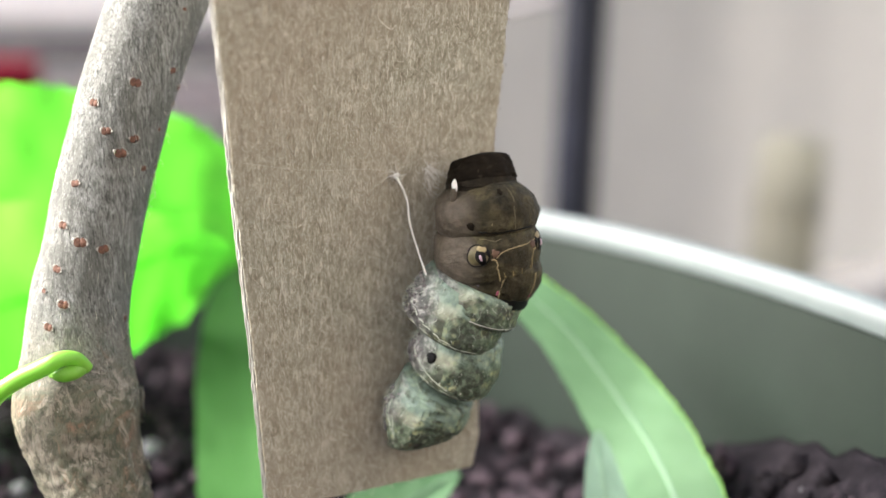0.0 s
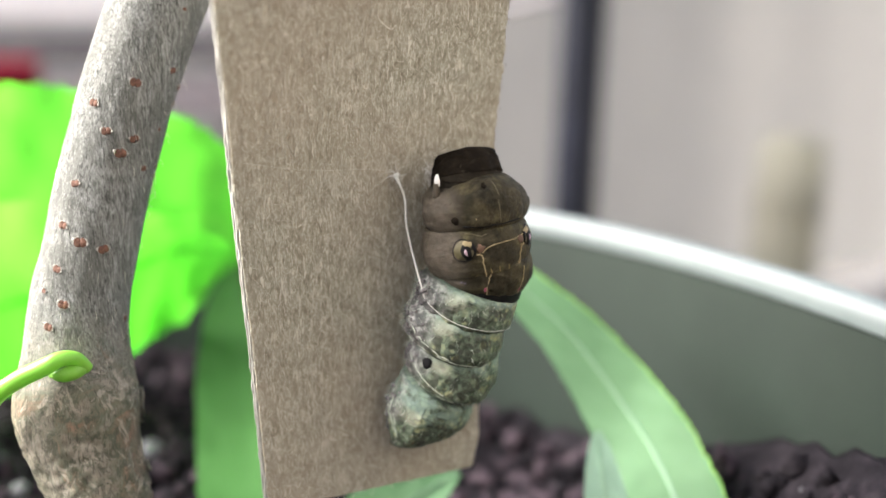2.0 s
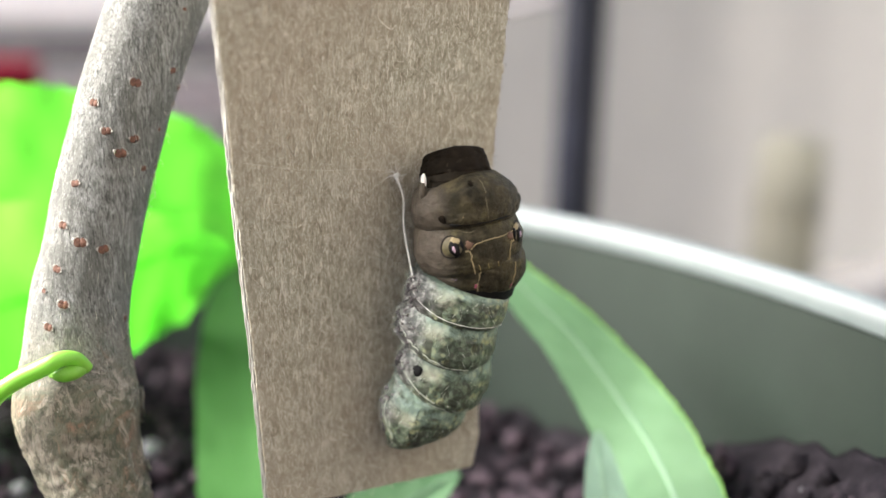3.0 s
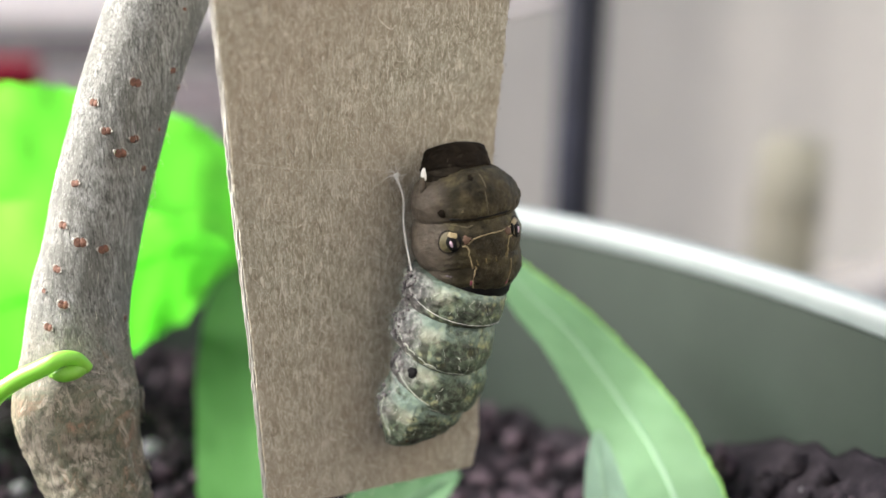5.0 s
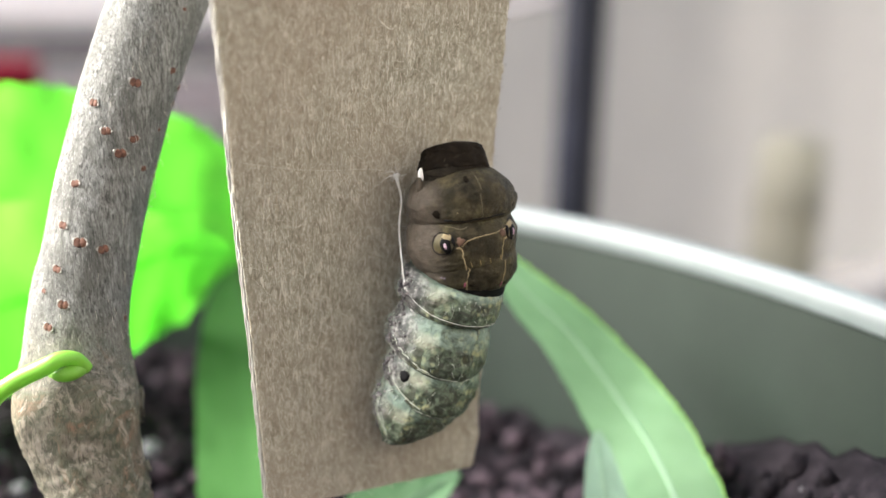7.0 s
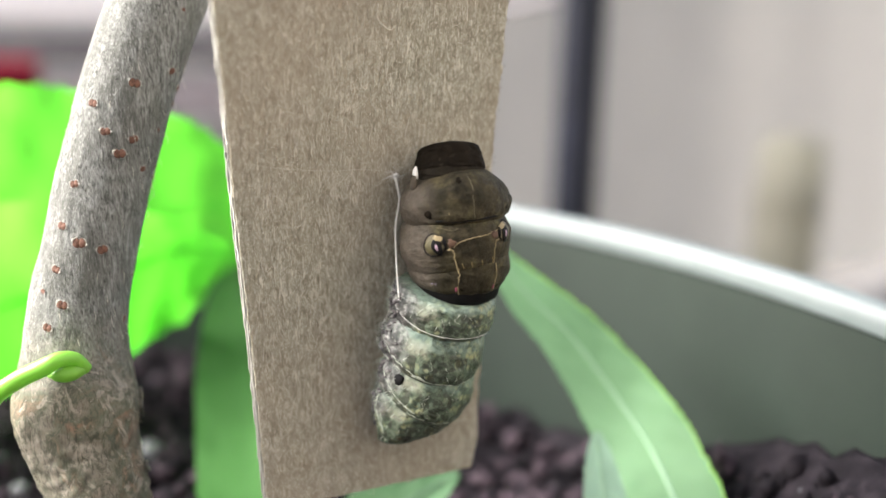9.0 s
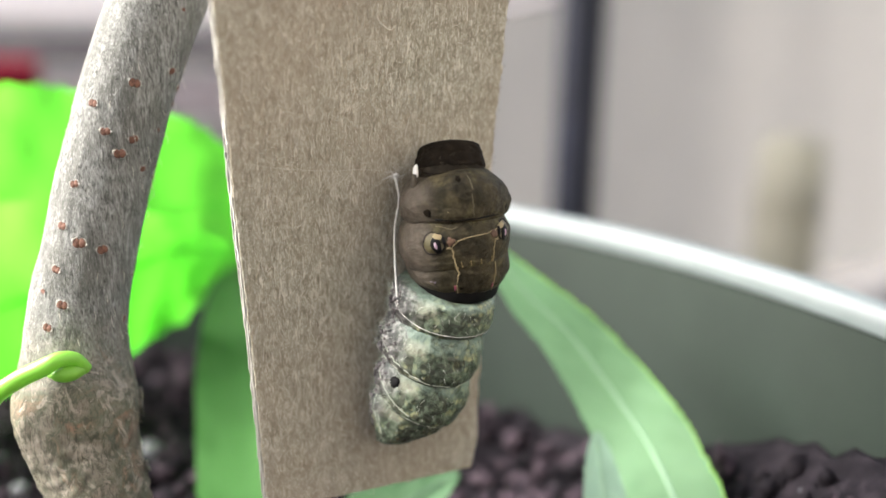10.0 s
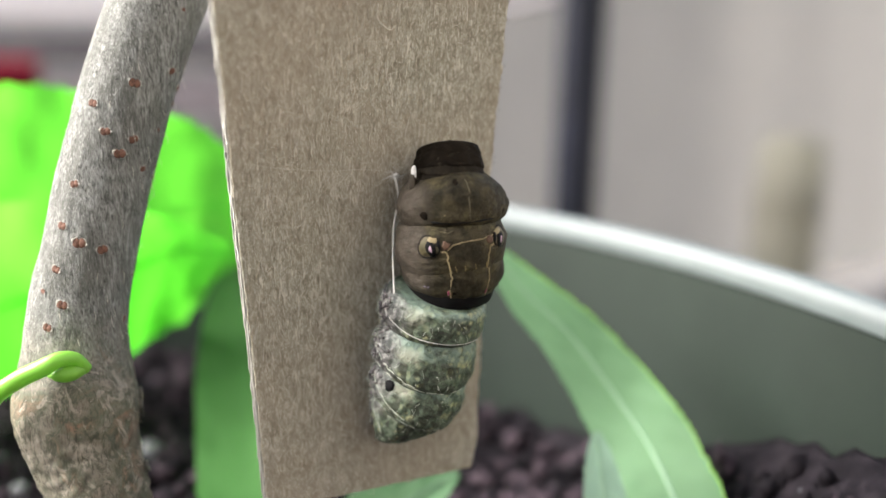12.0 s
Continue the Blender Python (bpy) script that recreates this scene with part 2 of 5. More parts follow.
M_RIDGE = speckled("cream_segment_edge", (0.26, 0.28, 0.22), (0.38, 0.40, 0.33), (0.52, 0.53, 0.46), 900, 0.55, 0.0001)
M_SILK = speckled("white_silk", (0.62, 0.59, 0.54), (0.75, 0.72, 0.68), (0.85, 0.83, 0.8), 1500, 0.45, 0.0)
M_WART = speckled("dusky_granule", (0.04, 0.034, 0.036), (0.13, 0.11, 0.11), (0.42, 0.40, 0.38), 900, 0.75, 0.0001)
M_CLOTH = leaf_material("cream_cloth", (0.2650, 0.2550, 0.2430), (0.4800, 0.4650, 0.4480), 0.72, 0.9, 0.25)
M_SIDING = speckled("tan_siding_paint", (0.26, 0.245, 0.23), (0.31, 0.295, 0.275), (0.36, 0.34, 0.32), 20, 0.7, 0.0004, (0.1, 1, 1))
M_FILL_WALL = speckled("off_white_siding_paint", (0.56, 0.545, 0.52), (0.62, 0.605, 0.58), (0.68, 0.665, 0.64), 20, 0.7, 0.0004, (0.1, 1, 1))
M_POLE = speckled("dark_blue_grey_metal", (0.005, 0.006, 0.010), (0.009, 0.010, 0.017), (0.016, 0.018, 0.028), 60, 0.4, 0.0001, spec=0.2)
M_FLOOR = speckled("weathered_grey_decking", (0.10, 0.088, 0.08), (0.15, 0.135, 0.122), (0.21, 0.19, 0.175), 30, 0.85, 0.001, (0.15, 1, 1))
M_GREYWOOD = speckled("grey_painted_wood", (0.11, 0.098, 0.102), (0.145, 0.13, 0.137), (0.18, 0.165, 0.17), 40, 0.7, 0.0004, (0.2, 1, 1))
M_WHITEWOOD = speckled("off_white_painted_wood", (0.66, 0.62, 0.62), (0.74, 0.70, 0.70), (0.80, 0.77, 0.77), 30, 0.6, 0.0003, (0.2, 1, 1))
M_MAUVE = speckled("faded_mauve_paint", (0.20, 0.17, 0.178), (0.27, 0.232, 0.242), (0.34, 0.295, 0.305), 40, 0.7, 0.0004, (0.2, 1, 1))
M_RED = speckled("deep_red_plastic", (0.10, 0.0025, 0.010), (0.13, 0.0035, 0.013), (0.16, 0.005, 0.017), 60, 0.8, 0.0001, spec=0.08)
M_OLIVE = leaf_material("pale_olive_bamboo", (0.285, 0.270, 0.228), (0.490, 0.472, 0.400), 0.72, 0.9)


# ---- mesh helpers ----
def part(name, bm, material, parent=None, label="", smooth=True, crease=0):
    """One bmesh as one mesh object, under a thing or a part."""
    me = bpy.data.meshes.new(name)
    bmesh.ops.recalc_face_normals(bm, faces=bm.faces)
    for f in bm.faces:
        f.smooth = smooth
    if crease:
        for e in bm.edges:
            if len(e.link_faces) == 2 and e.calc_face_angle() > radians(crease):
                e.smooth = False
    bm.to_mesh(me)
    bm.free()
    me.materials.append(material)
    ob = new(name, me)
    if parent is not None:
        ob.parent = parent
    if label:
        tagged(ob, label)
    return ob


def grid_faces(bm, rings, closed=True, caps=True):
    for r0, r1 in zip(rings, rings[1:]):
        n = len(r0)
        for i in range(n if closed else n - 1):
            bm.faces.new((r0[i], r0[(i + 1) % n], r1[(i + 1) % n], r1[i]))
    if caps and closed:
        bm.faces.new(rings[0])
        bm.faces.new(rings[-1])


def spline(points, steps):
    """Catmull-Rom through tuples of any length."""
    p = [np.array(q, float) for q in points]
    p = [2 * p[0] - p[1]] + p + [2 * p[-1] - p[-2]]
    out = []
    for i in range(1, len(p) - 2):
        for k in range(steps):
            t = k / steps
            out.append(0.5 * (2 * p[i] + (p[i + 1] - p[i - 1]) * t + (2 * p[i - 1] - 5 * p[i] + 4 * p[i + 1] - p[i + 2]) * t * t
                              + (3 * p[i] - p[i - 1] - 3 * p[i + 1] + p[i + 2]) * t ** 3))
    out.append(p[-2])
    return out


def tube(bm, path, radii, n=10, rough=0.0, freq=300):
    """A round tube along a path, with its radii."""
    pts = [Vector(q[:3]) for q in path]
    rings = []
    side = None
    for i, c in enumerate(pts):
        t = (pts[min(i + 1, len(pts) - 1)] - pts[max(i - 1, 0)]).normalized()
        if side is None:
            side = t.orthogonal().normalized()
        side = (side - t * side.dot(t)).normalized()
        other = t.cross(side)
        r = radii[i] if hasattr(radii, "__len__") else radii
        ring = []
        for k in range(n):
            a = 2 * math.pi * k / n
            d = side * math.cos(a) + other * math.sin(a)
            s = r + (rough * noise.noise((c + d * r) * freq) if rough else 0)
            ring.append(bm.verts.new(c + d * s))
        rings.append(ring)
    grid_faces(bm, rings)
    return rings


def lathe(bm, profile, n=96, centre=(0, 0), loop=False):
    rings = []
    for r, z in profile:
        rings.append([bm.verts.new((centre[0] + r * math.cos(2 * math.pi * k / n), centre[1] + r * math.sin(2 * math.pi * k / n), z)) for k in range(n)])
    if loop:
        rings.append(rings[0])
    grid_faces(bm, rings, caps=not loop)


def box(bm, size, at=(0, 0, 0), bevel=0.0):
    made = bmesh.ops.create_cube(bm, size=1, matrix=Matrix.Translation(at) @ Matrix.Diagonal((*size, 1)))
    if bevel:
        edges = {e for v in made["verts"] for e in v.link_edges}
        bmesh.ops.bevel(bm, geom=list(edges), offset=bevel, segments=2, affect="EDGES", profile=0.6)


def lump(bm, at, size, seed, sub=1, uneven=0.35):
    made = bmesh.ops.create_icosphere(bm, subdivisions=sub, radius=1)
    turn = Euler((seed * 1.7, seed * 2.3, seed * 0.9)).to_matrix()
    for v in made["verts"]:
        k = 1 + uneven * noise.noise(v.co * 1.6 + Vector((seed * 3.1, seed, 0)))
        v.co = Vector(at) + turn @ Vector((v.co.x * size[0] * k, v.co.y * size[1] * k, v.co.z * size[2] * k))


# ---- setting: porch floor, back wall, pole ----
FLOOR_Z = -0.235
bm = bmesh.new()
box(bm, (60, 60, 0.05), (0, 0, FLOOR_Z - 0.055))
tagged(part("ground", bm, M_FLOOR, smooth=False), "grey porch ground under the planter", kind="structure")

floor = tagged(new("floor"), "weathered grey deck boards of the porch floor", kind="structure")
plank = None
for i in range(22):
    if plank is None:
        bm = bmesh.new()
        box(bm, (5.0, 0.134, 0.028), (0, 0, -0.014), 0.004)
        plank = part("plank", bm, M_FLOOR, floor, smooth=False)
        ob = plank
    else:
        ob = new("plank", plank.data)
        ob.parent = floor
    ob.matrix_basis = pose(0, -2.0 + i * 0.139, FLOOR_Z)


# unseen wall added behind the camera: blocks frontal sky, bounces sun as fill
bm = bmesh.new()
box(bm, (4.4, 0.14, 2.5), (0.2, -0.85, FLOOR_Z + 1.25))
fill_wall = tagged(part("wall_fill", bm, M_FILL_WALL, smooth=False), "off-white lap-sided wall added behind the camera to bounce fill light", kind="structure")
board = None
for i in range(16):
    if board is None:
        bm = bmesh.new()
        box(bm, (4.4, 0.02, 0.15), (0, 0, 0.075), 0.003)
        ob = board = part("siding_board", bm, M_FILL_WALL, fill_wall, smooth=False)
    else:
        ob = new("siding_board", board.data)
        ob.parent = fill_wall
    ob.matrix_basis = pose(0.2, -0.772, FLOOR_Z + 0.02 + 0.152 * i, -3)


# added wall, out of view; kept darker to limit bounce from the right
bm = bmesh.new()
box(bm, (0.14, 1.2, 2.5), (0.82, -0.24, FLOOR_Z + 1.25))
side = tagged(part("wall_side_unseen", bm, M_SIDING, smooth=False), "grey side wall added out of view beside the planter", kind="structure")


def backdrop_screen():
    t = tagged(new("backdrop_screen"), "cream cloth backdrop for the wall, lit from behind, curved to brighten its right side", "screen")
    t.matrix_basis = pose(0.35, 1.02, FLOOR_Z)

    # curve turns the right part's back to the sun, shaping a brightness gradient
    def bow(x):
        q = max(0.0, x + 0.25)
        return 0.84 * q * q if q < 0.8 else 0.5376 + 1.344 * (q - 0.8)

    bm = bmesh.new()
    for y0 in (0.0, 0.0015):
        rows = []
        for j in range(25):
            z = 0.004 + 0.946 * j / 24
            row = []
            for i in range(201):
                x = -1.7 + 2.8 * i / 200
                y = bow(x) + 0.004 * math.sin(x * 21 + 0.5 * math.sin(x * 5)) + 0.002 * math.sin(x * 47 + z) + 0.01 * noise.noise((x * 3, z * 2, 1))
                row.append(bm.verts.new((x, y + y0, z)))
            rows.append(row)
        grid_faces(bm, rows, closed=False)
    part("cloth", bm, M_CLOTH, t)
    bm = bmesh.new()
    tube(bm, [(x, bow(x), 0.96) for x in np.linspace(-1.71, 1.11, 41)], 0.012, 12)
    part("top_rail", bm, M_POLE, t)
    for x in (-1.71, 1.11):
        bm = bmesh.new()
        tube(bm, [(x, bow(x), 0), (x, bow(x), 0.96)], 0.012, 12)
        part("post", bm, M_POLE, t)


backdrop_screen()


def porch_pole():
    t = tagged(new("porch_pole"), "dark blue-grey metal pole standing on the deck before the wall", "pole")
    t.matrix_basis = pose(0.0684, 0.52, FLOOR_Z, 0, 1.2, 0)
    bm = bmesh.new()
    tube(bm, [(0, 0, 0), (0, 0, 0.02), (0.0, 0, 0.6), (0.0, 0, 2.3)], [0.0122] * 4, 20)
    part("shaft", bm, M_POLE, t)
    bm = bmesh.new()
    lathe(bm, [(0.028, 0.0), (0.028, 0.004), (0.0142, 0.008), (0.0138, 0.03)], 32)
    part("base_plate", bm, M_POLE, t)
    bm = bmesh.new()
    tube(bm, [(0.006, 0.0, 0.334), (-0.0065, 0.0025, 0.334), (-0.0511, 0.0158, 0.3256)], 0.0028, 12)
    part("cross_rail", bm, M_GREYWOOD, t, "thin mauve-grey cross rail")


porch_pole()


def olive_cane():
    t = tagged(new("bamboo_cane"), "pale olive bamboo cane leaning near the wall", "cane")
    t.matrix_basis = pose(0.315, 0.86, FLOOR_Z, 0, 1.5, 0)
    bm = bmesh.new()
    tube(bm, [(0, 0, z) for z in (0, 0.07, 0.14, 0.204, 0.209)], [0.031, 0.031, 0.031, 0.029, 0.022], 20)
    part("culm", bm, M_OLIVE, t)
    for z in (0.073, 0.153):
        bm = bmesh.new()
        lathe(bm, [(0.0312, z - 0.004), (0.0328, z - 0.001), (0.0328, z + 0.001), (0.0312, z + 0.004)], 24)
        part("node_ring", bm, M_OLIVE, t)


olive_cane()


def garden_bench():
    t = tagged(new("garden_bench"), "grey and off-white painted slatted bench behind the planter", "bench")
    t.matrix_basis = pose(-0.62, 0.72, FLOOR_Z, 0, 0, 8)
    for k, (y, z, h, mat) in enumerate(((0.0, 0.294, 0.022, M_GREYWOOD), (0.0, 0.355, 0.08, M_WHITEWOOD), (0.0, 0.46, 0.08, M_WHITEWOOD), (0.0, 0.255, 0.036, M_MAUVE))):
        bm = bmesh.new()
        box(bm, (0.98, 0.025, h), (0, y, z), 0.004)
        part("back_slat", bm, mat, t, ("grey slat", "off-white slat", "off-white slat", "faded mauve slat")[k], False)
    for k in range(3):
        bm = bmesh.new()
        box(bm, (0.98, 0.09, 0.02), (0, -0.07 - 0.1 * k, 0.19), 0.004)
        part("seat_slat", bm, M_GREYWOOD, t, "", False)
    for x in (-0.46, 0.46):
        bm = bmesh.new()
        box(bm, (0.04, 0.03, 0.52), (x, 0.03, 0.26), 0.004)
        part("back_leg", bm, M_GREYWOOD, t, "", False)
        bm = bmesh.new()
        box(bm, (0.04, 0.04, 0.18), (x, -0.28, 0.09), 0.004)
        part("front_leg", bm, M_GREYWOOD, t, "", False)
        bm = bmesh.new()
        box(bm, (0.035, 0.30, 0.03), (x, -0.13, 0.165), 0.004)
        part("side_rail", bm, M_GREYWOOD, t, "", False)


garden_bench()


def red_cup():
    t = tagged(new("flower_pot"), "small deep red plastic flower pot on the grey bench", "pot")
    t.matrix_basis = pose(-0.302, 0.60, FLOOR_Z + 0.2)
    bm = bmesh.new()
    lathe(bm, [(0.030, 0), (0.042, 0.072), (0.047, 0.072), (0.048, 0.094), (0.043, 0.094), (0.041, 0.074), (0.029, 0.006)], 48)
    part("pot_body", bm, M_RED, t)


red_cup()

# ---- planter and soil ----
PX, PY = -0.10, 0.06


def soil_height(x, y):
    """The soil's level: heaped up against the wall on one side."""
    r = math.hypot(x + 0.10, y - 0.06)
    heap = (max(0.0, x - 0.022) + max(0.0, x - 0.046)) * 0.5 * min(1.0, max(0.0, (r - 0.145) / 0.02))
    return 0.0135 + heap + 0.003 * noise.noise((x * 40, y * 40, 0)) + 0.0016 * noise.noise((x * 130, y * 130, 3))



def planter():
    t = tagged(new("planter"), "large round sage green plastic planter filled with soil", "planter")
    t.matrix_basis = pose(PX, PY, FLOOR_Z)
    bm = bmesh.new()
    lathe(bm, [(0.118, 0.0), (0.124, 0.004), (0.1800, 0.279), (0.1807, 0.2864), (0.1785, 0.2864), (0.1732, 0.262), (0.165, 0.225), (0.116, 0.012)], 128)
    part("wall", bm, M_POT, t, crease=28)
    bm = bmesh.new()
    lip = [(0.1812, 0.279), (0.1828, 0.279), (0.1838, 0.281), (0.1842, 0.286), (0.1836, 0.2895), (0.1822, 0.2908), (0.1808, 0.2911), (0.1799, 0.2907), (0.1791, 0.2898), (0.1786, 0.2884), (0.1785, 0.2868), (0.1812, 0.2868)]
    lathe(bm, lip, 128, loop=True)
    part("rim", bm, M_RIM, t, "pale rolled rim, its light painted in", crease=50)


planter()


def soil_bed():
    bm = bmesh.new()
    n, rings = 300, []
    for j in range(1, 120):
        r = 0.1705 * j / 119
        ring = []
        for k in range(n):
            a = 2 * math.pi * k / n
            x, y = PX + r * math.cos(a), PY + r * math.sin(a)
            z = soil_height(x, y) + 0.0017 * noise.noise((x * 330, y * 330, 7)) + 0.0014 * noise.noise((x * 800, y * 800, 9))
            ring.append(bm.verts.new((x, y, z)))
        rings.append(ring)
    grid_faces(bm, rings, caps=False)
    bm.faces.new(rings[0])
    under = [bm.verts.new((PX + 0.15 * math.cos(2 * math.pi * k / n), PY + 0.15 * math.sin(2 * math.pi * k / n), -0.03)) for k in range(n)]
    grid_faces(bm, [rings[-1], under], caps=False)
    bm.faces.new(under)
    return tagged(part("soil", bm, M_SOIL), "dark damp potting soil filling the planter", "soil", kind="stuff")


soil_bed()


def scattered(name, mat, count, lo, hi, label, category, seed, flat=0.5):
    """Many small uneven lumps on the soil, in one mesh."""
    rnd = random.Random(seed)
    shapes = []
    for k in range(8):
        bm = bmesh.new()
        lump(bm, (0, 0, 0), (1, 0.7, flat), seed * 7 + k * 3.3, 1, 1.3)
        bm.verts.index_update()
        shapes.append((np.array([v.co[:] for v in bm.verts]), [[v.index for v in f.verts] for f in bm.faces]))
        bm.free()
    verts, faces = [], []
    while count:
        r, a = 0.166 * math.sqrt(rnd.random()), rnd.random() * 2 * math.pi
        x, y = PX + r * math.cos(a), PY + r * math.sin(a)
        if y < 0.06:
            continue
        count -= 1
        s = lo + (hi - lo) * rnd.random() ** 2.5
        co, fc = shapes[rnd.randrange(8)]
        turn = np.array(Euler((rnd.uniform(-0.6, 0.6), rnd.uniform(-0.6, 0.6), rnd.random() * 6.28)).to_matrix())
        base = len(verts)
        verts += (co @ turn.T * s + np.array((x, y, soil_height(x, y) + s * 0.25))).tolist()
        faces += [[base + q for q in f] for f in fc]
    me = bpy.data.meshes.new(name)
    me.from_pydata(verts, [], faces)
    me.shade_smooth()
    me.materials.append(mat)
    return tagged(new(name, me), label, category, kind="stuff")


scattered("bark_chips", M_BARKCHIP, 4200, 0.0007, 0.0038, "brown bark chips scattered through the potting soil", "bark chips", 3)
scattered("soil_crumbs", M_SOIL, 9000, 0.0006, 0.0026, "dark crumbs and clods of potting soil", "soil", 5, 0.8)
scattered("perlite", M_PERLITE, 130, 0.0005, 0.0016, "white perlite grains scattered in the soil", "perlite", 8, 0.9)

for at, s in (((-0.0558, 0.1656, 0.0160), 0.0026), ((0.0191, 0.1611, 0.0160), 0.0026), ((-0.0753, 0.1525, 0.0161), 0.0016), ((0.0031, 0.1500, 0.0160), 0.0018)):
    bm = bmesh.new()
    lump(bm, (0, 0, s * 0.6), (s, s * 0.9, s * 0.85), s * 5000, 3, 0.3)
    ob = tagged(part("perlite_grain", bm, M_PERLITE if at[0] < -0.05 else M_BARKCHIP), "pale rounded perlite grain lying on dark soil", "perlite", "large perlite grains on the soil")
    ob.matrix_basis = pose(at[0], at[1], soil_height(at[0], at[1]))


# ---- sapling ----
OPEN_SIDE = Vector((0.33, -0.92, 0.2))


def sapling():
    t = tagged(new("sapling"), "young tree with grey bark and rusty lenticels rooted in the planter", "tree")
    line = [
        (-0.0240, 0.1439, 0.1309, 0.00590), (-0.0308, 0.1353, 0.1141, 0.00600), (-0.0370, 0.1282, 0.0993, 0.00592), (-0.0403, 0.1246, 0.0895, 0.00592), (-0.0422, 0.1228, 0.0829, 0.00587),
        (-0.0440, 0.1209, 0.0760, 0.00586), (-0.0457, 0.1187, 0.0677, 0.00588), (-0.0467, 0.1175, 0.0634, 0.00603), (-0.0473, 0.1162, 0.0583, 0.00630), (-0.0474, 0.1152, 0.0543, 0.00680),
        (-0.0473, 0.1138, 0.0495, 0.00772), (-0.0471, 0.1130, 0.0468, 0.00760), (-0.0462, 0.1121, 0.0430, 0.00685),
        (-0.0442, 0.1105, 0.0371, 0.00614), (-0.0435, 0.1080, 0.0280, 0.00570), (-0.0433, 0.1054, 0.0181, 0.00620), (-0.0432, 0.1020, 0.0053, 0.00800)]
    s = spline(line, 26)
    base = Vector((s[-1][0], s[-1][1], 0.012))
    t.matrix_basis = Matrix.Translation(base)
    pts = [Vector(q[:3]) - base for q in s]
    bm = bmesh.new()
    rings, frames, side = [], [], Vector((1, 0, 0))
    n = 110
    for i, c in enumerate(pts):
        d = (pts[min(i + 1, len(pts) - 1)] - pts[max(i - 1, 0)]).normalized()
        side = (Vector((1, 0, 0)) - d * d.x).normalized()
        other = d.cross(side)
        frames.append((c, side, other, s[i][3]))
        old = min(1, max(0, (0.047 - c.z) / 0.02))
        ring = []
        for k in range(n):
            a = 2 * math.pi * k / n
            w = side * math.cos(a) + other * math.sin(a)
            q = c + w * s[i][3]
            r = s[i][3]
            r += 0.00007 * noise.noise((w.x * 9, w.y * 9, c.z * 140)) + 0.00005 * noise.noise((w.x * 40, w.y * 40, c.z * 420))
            r += 0.00016 * noise.noise(Vector((w.x * 2.5, w.y * 2.5, c.z * 120)))
            r += old * (0.00028 * noise.noise(q * 330) + 0.00035 * noise.noise(q * 900) + 0.00016 * noise.noise(Vector((q.x * 2600, q.y * 2600, q.z * 900))))
            ring.append(bm.verts.new(c + w * r))
        rings.append(ring)
    grid_faces(bm, rings)
    part("trunk", bm, M_BARK, t)

    # lenticels: small raised rusty pads with a split
    bm = bmesh.new()
    for sx in (-1, 1):
        made = bmesh.ops.create_icosphere(bm, subdivisions=2, radius=1)
        for v in made["verts"]:
            k = 1 + 0.3 * noise.noise(v.co * 2 + Vector((sx, 0, 0)))
            v.co = Vector((sx * 0.00024 + v.co.x * 0.00034 * k, v.co.y * 0.00011, v.co.z * 0.00046 * k))
    pad = None
    spots = [(0.554, 0.0886, 1.20), (0.214, 0.0853, 1.05), (0.401, 0.0825, 1.05), (0.688, 0.0824, 1.05), (0.594, 0.0803, 1.25), (0.872, 0.0915, 0.90), (0.985, 0.0902, 0.80), (0.985, 0.0880, 0.70), (0.911, 0.0843, 0.50), (0.857, 0.0793, 0.80), (0.985, 0.0802, 0.55), (0.985, 0.0788, 0.70), (0.231, 0.0756, 1.00), (0.191, 0.0705, 1.05), (0.390, 0.0691, 1.35), (0.626, 0.0689, 1.15), (0.228, 0.0654, 1.00), (0.151, 0.0628, 0.65), (0.353, 0.0616, 1.15), (0.240, 0.0588, 1.05), (0.952, 0.0603, 0.75), (0.985, 0.0665, 0.60), (0.776, 0.0986, 0.50)]
    for u, height, size in spots:
        i = min(range(len(frames)), key=lambda q: abs(frames[q][0].z + base.z - height))
        c, sd, ot, r = frames[min(i, len(frames) - 1)]
        a = math.acos(1 - 2 * u)
        # spread over the bark that faces the open side
        axis = sd.cross(ot).normalized()
        face = OPEN_SIDE - axis * OPEN_SIDE.dot(axis)
        face.normalize()
        along = axis.cross(face)
        along = along if along.x > 0 else -along
        out = (-along * math.cos(a) + face * math.sin(a)).normalized()
        if pad is None:
            ob = pad = part("lenticel", bm, M_LENTICEL, t)
            bm = bmesh.new()
            rim = [Vector((0.00066 * math.cos(k * 0.5236) * (1 + 0.25 * noise.noise((k * 1.9, 3, 0))), -0.00003, 0.00056 * math.sin(k * 0.5236) * (1 + 0.25 * noise.noise((k * 1.7, 9, 0))))) for k in range(13)]
            tube(bm, rim, [0.00001 + 0.00022 * max(0.0, noise.noise((k * 1.3, 5, 1))) for k in range(13)], 5)
            lip = part("torn_lip", bm, M_BARK_PALE, ob, "pale torn bark lip")
        else:
            ob = new("lenticel", pad.data)
            ob.parent = t
            new("torn_lip", lip.data).parent = ob
        yv = -out
        zv = (Vector((0, 0, 1)) - yv * yv.z).normalized()
        xv = yv.cross(zv)
        m = Matrix((xv, yv, zv)).transposed().to_4x4()
        ob.matrix_basis = Matrix.Translation(c + out * (r + 0.00005)) @ m @ pose(0, 0, 0, 0, random.uniform(-25, 25), 0) @ Matrix.Diagonal((size, size, size, 1))

    # peeling bark shreds
    bm = bmesh.new()
    rnd = random.Random(11)
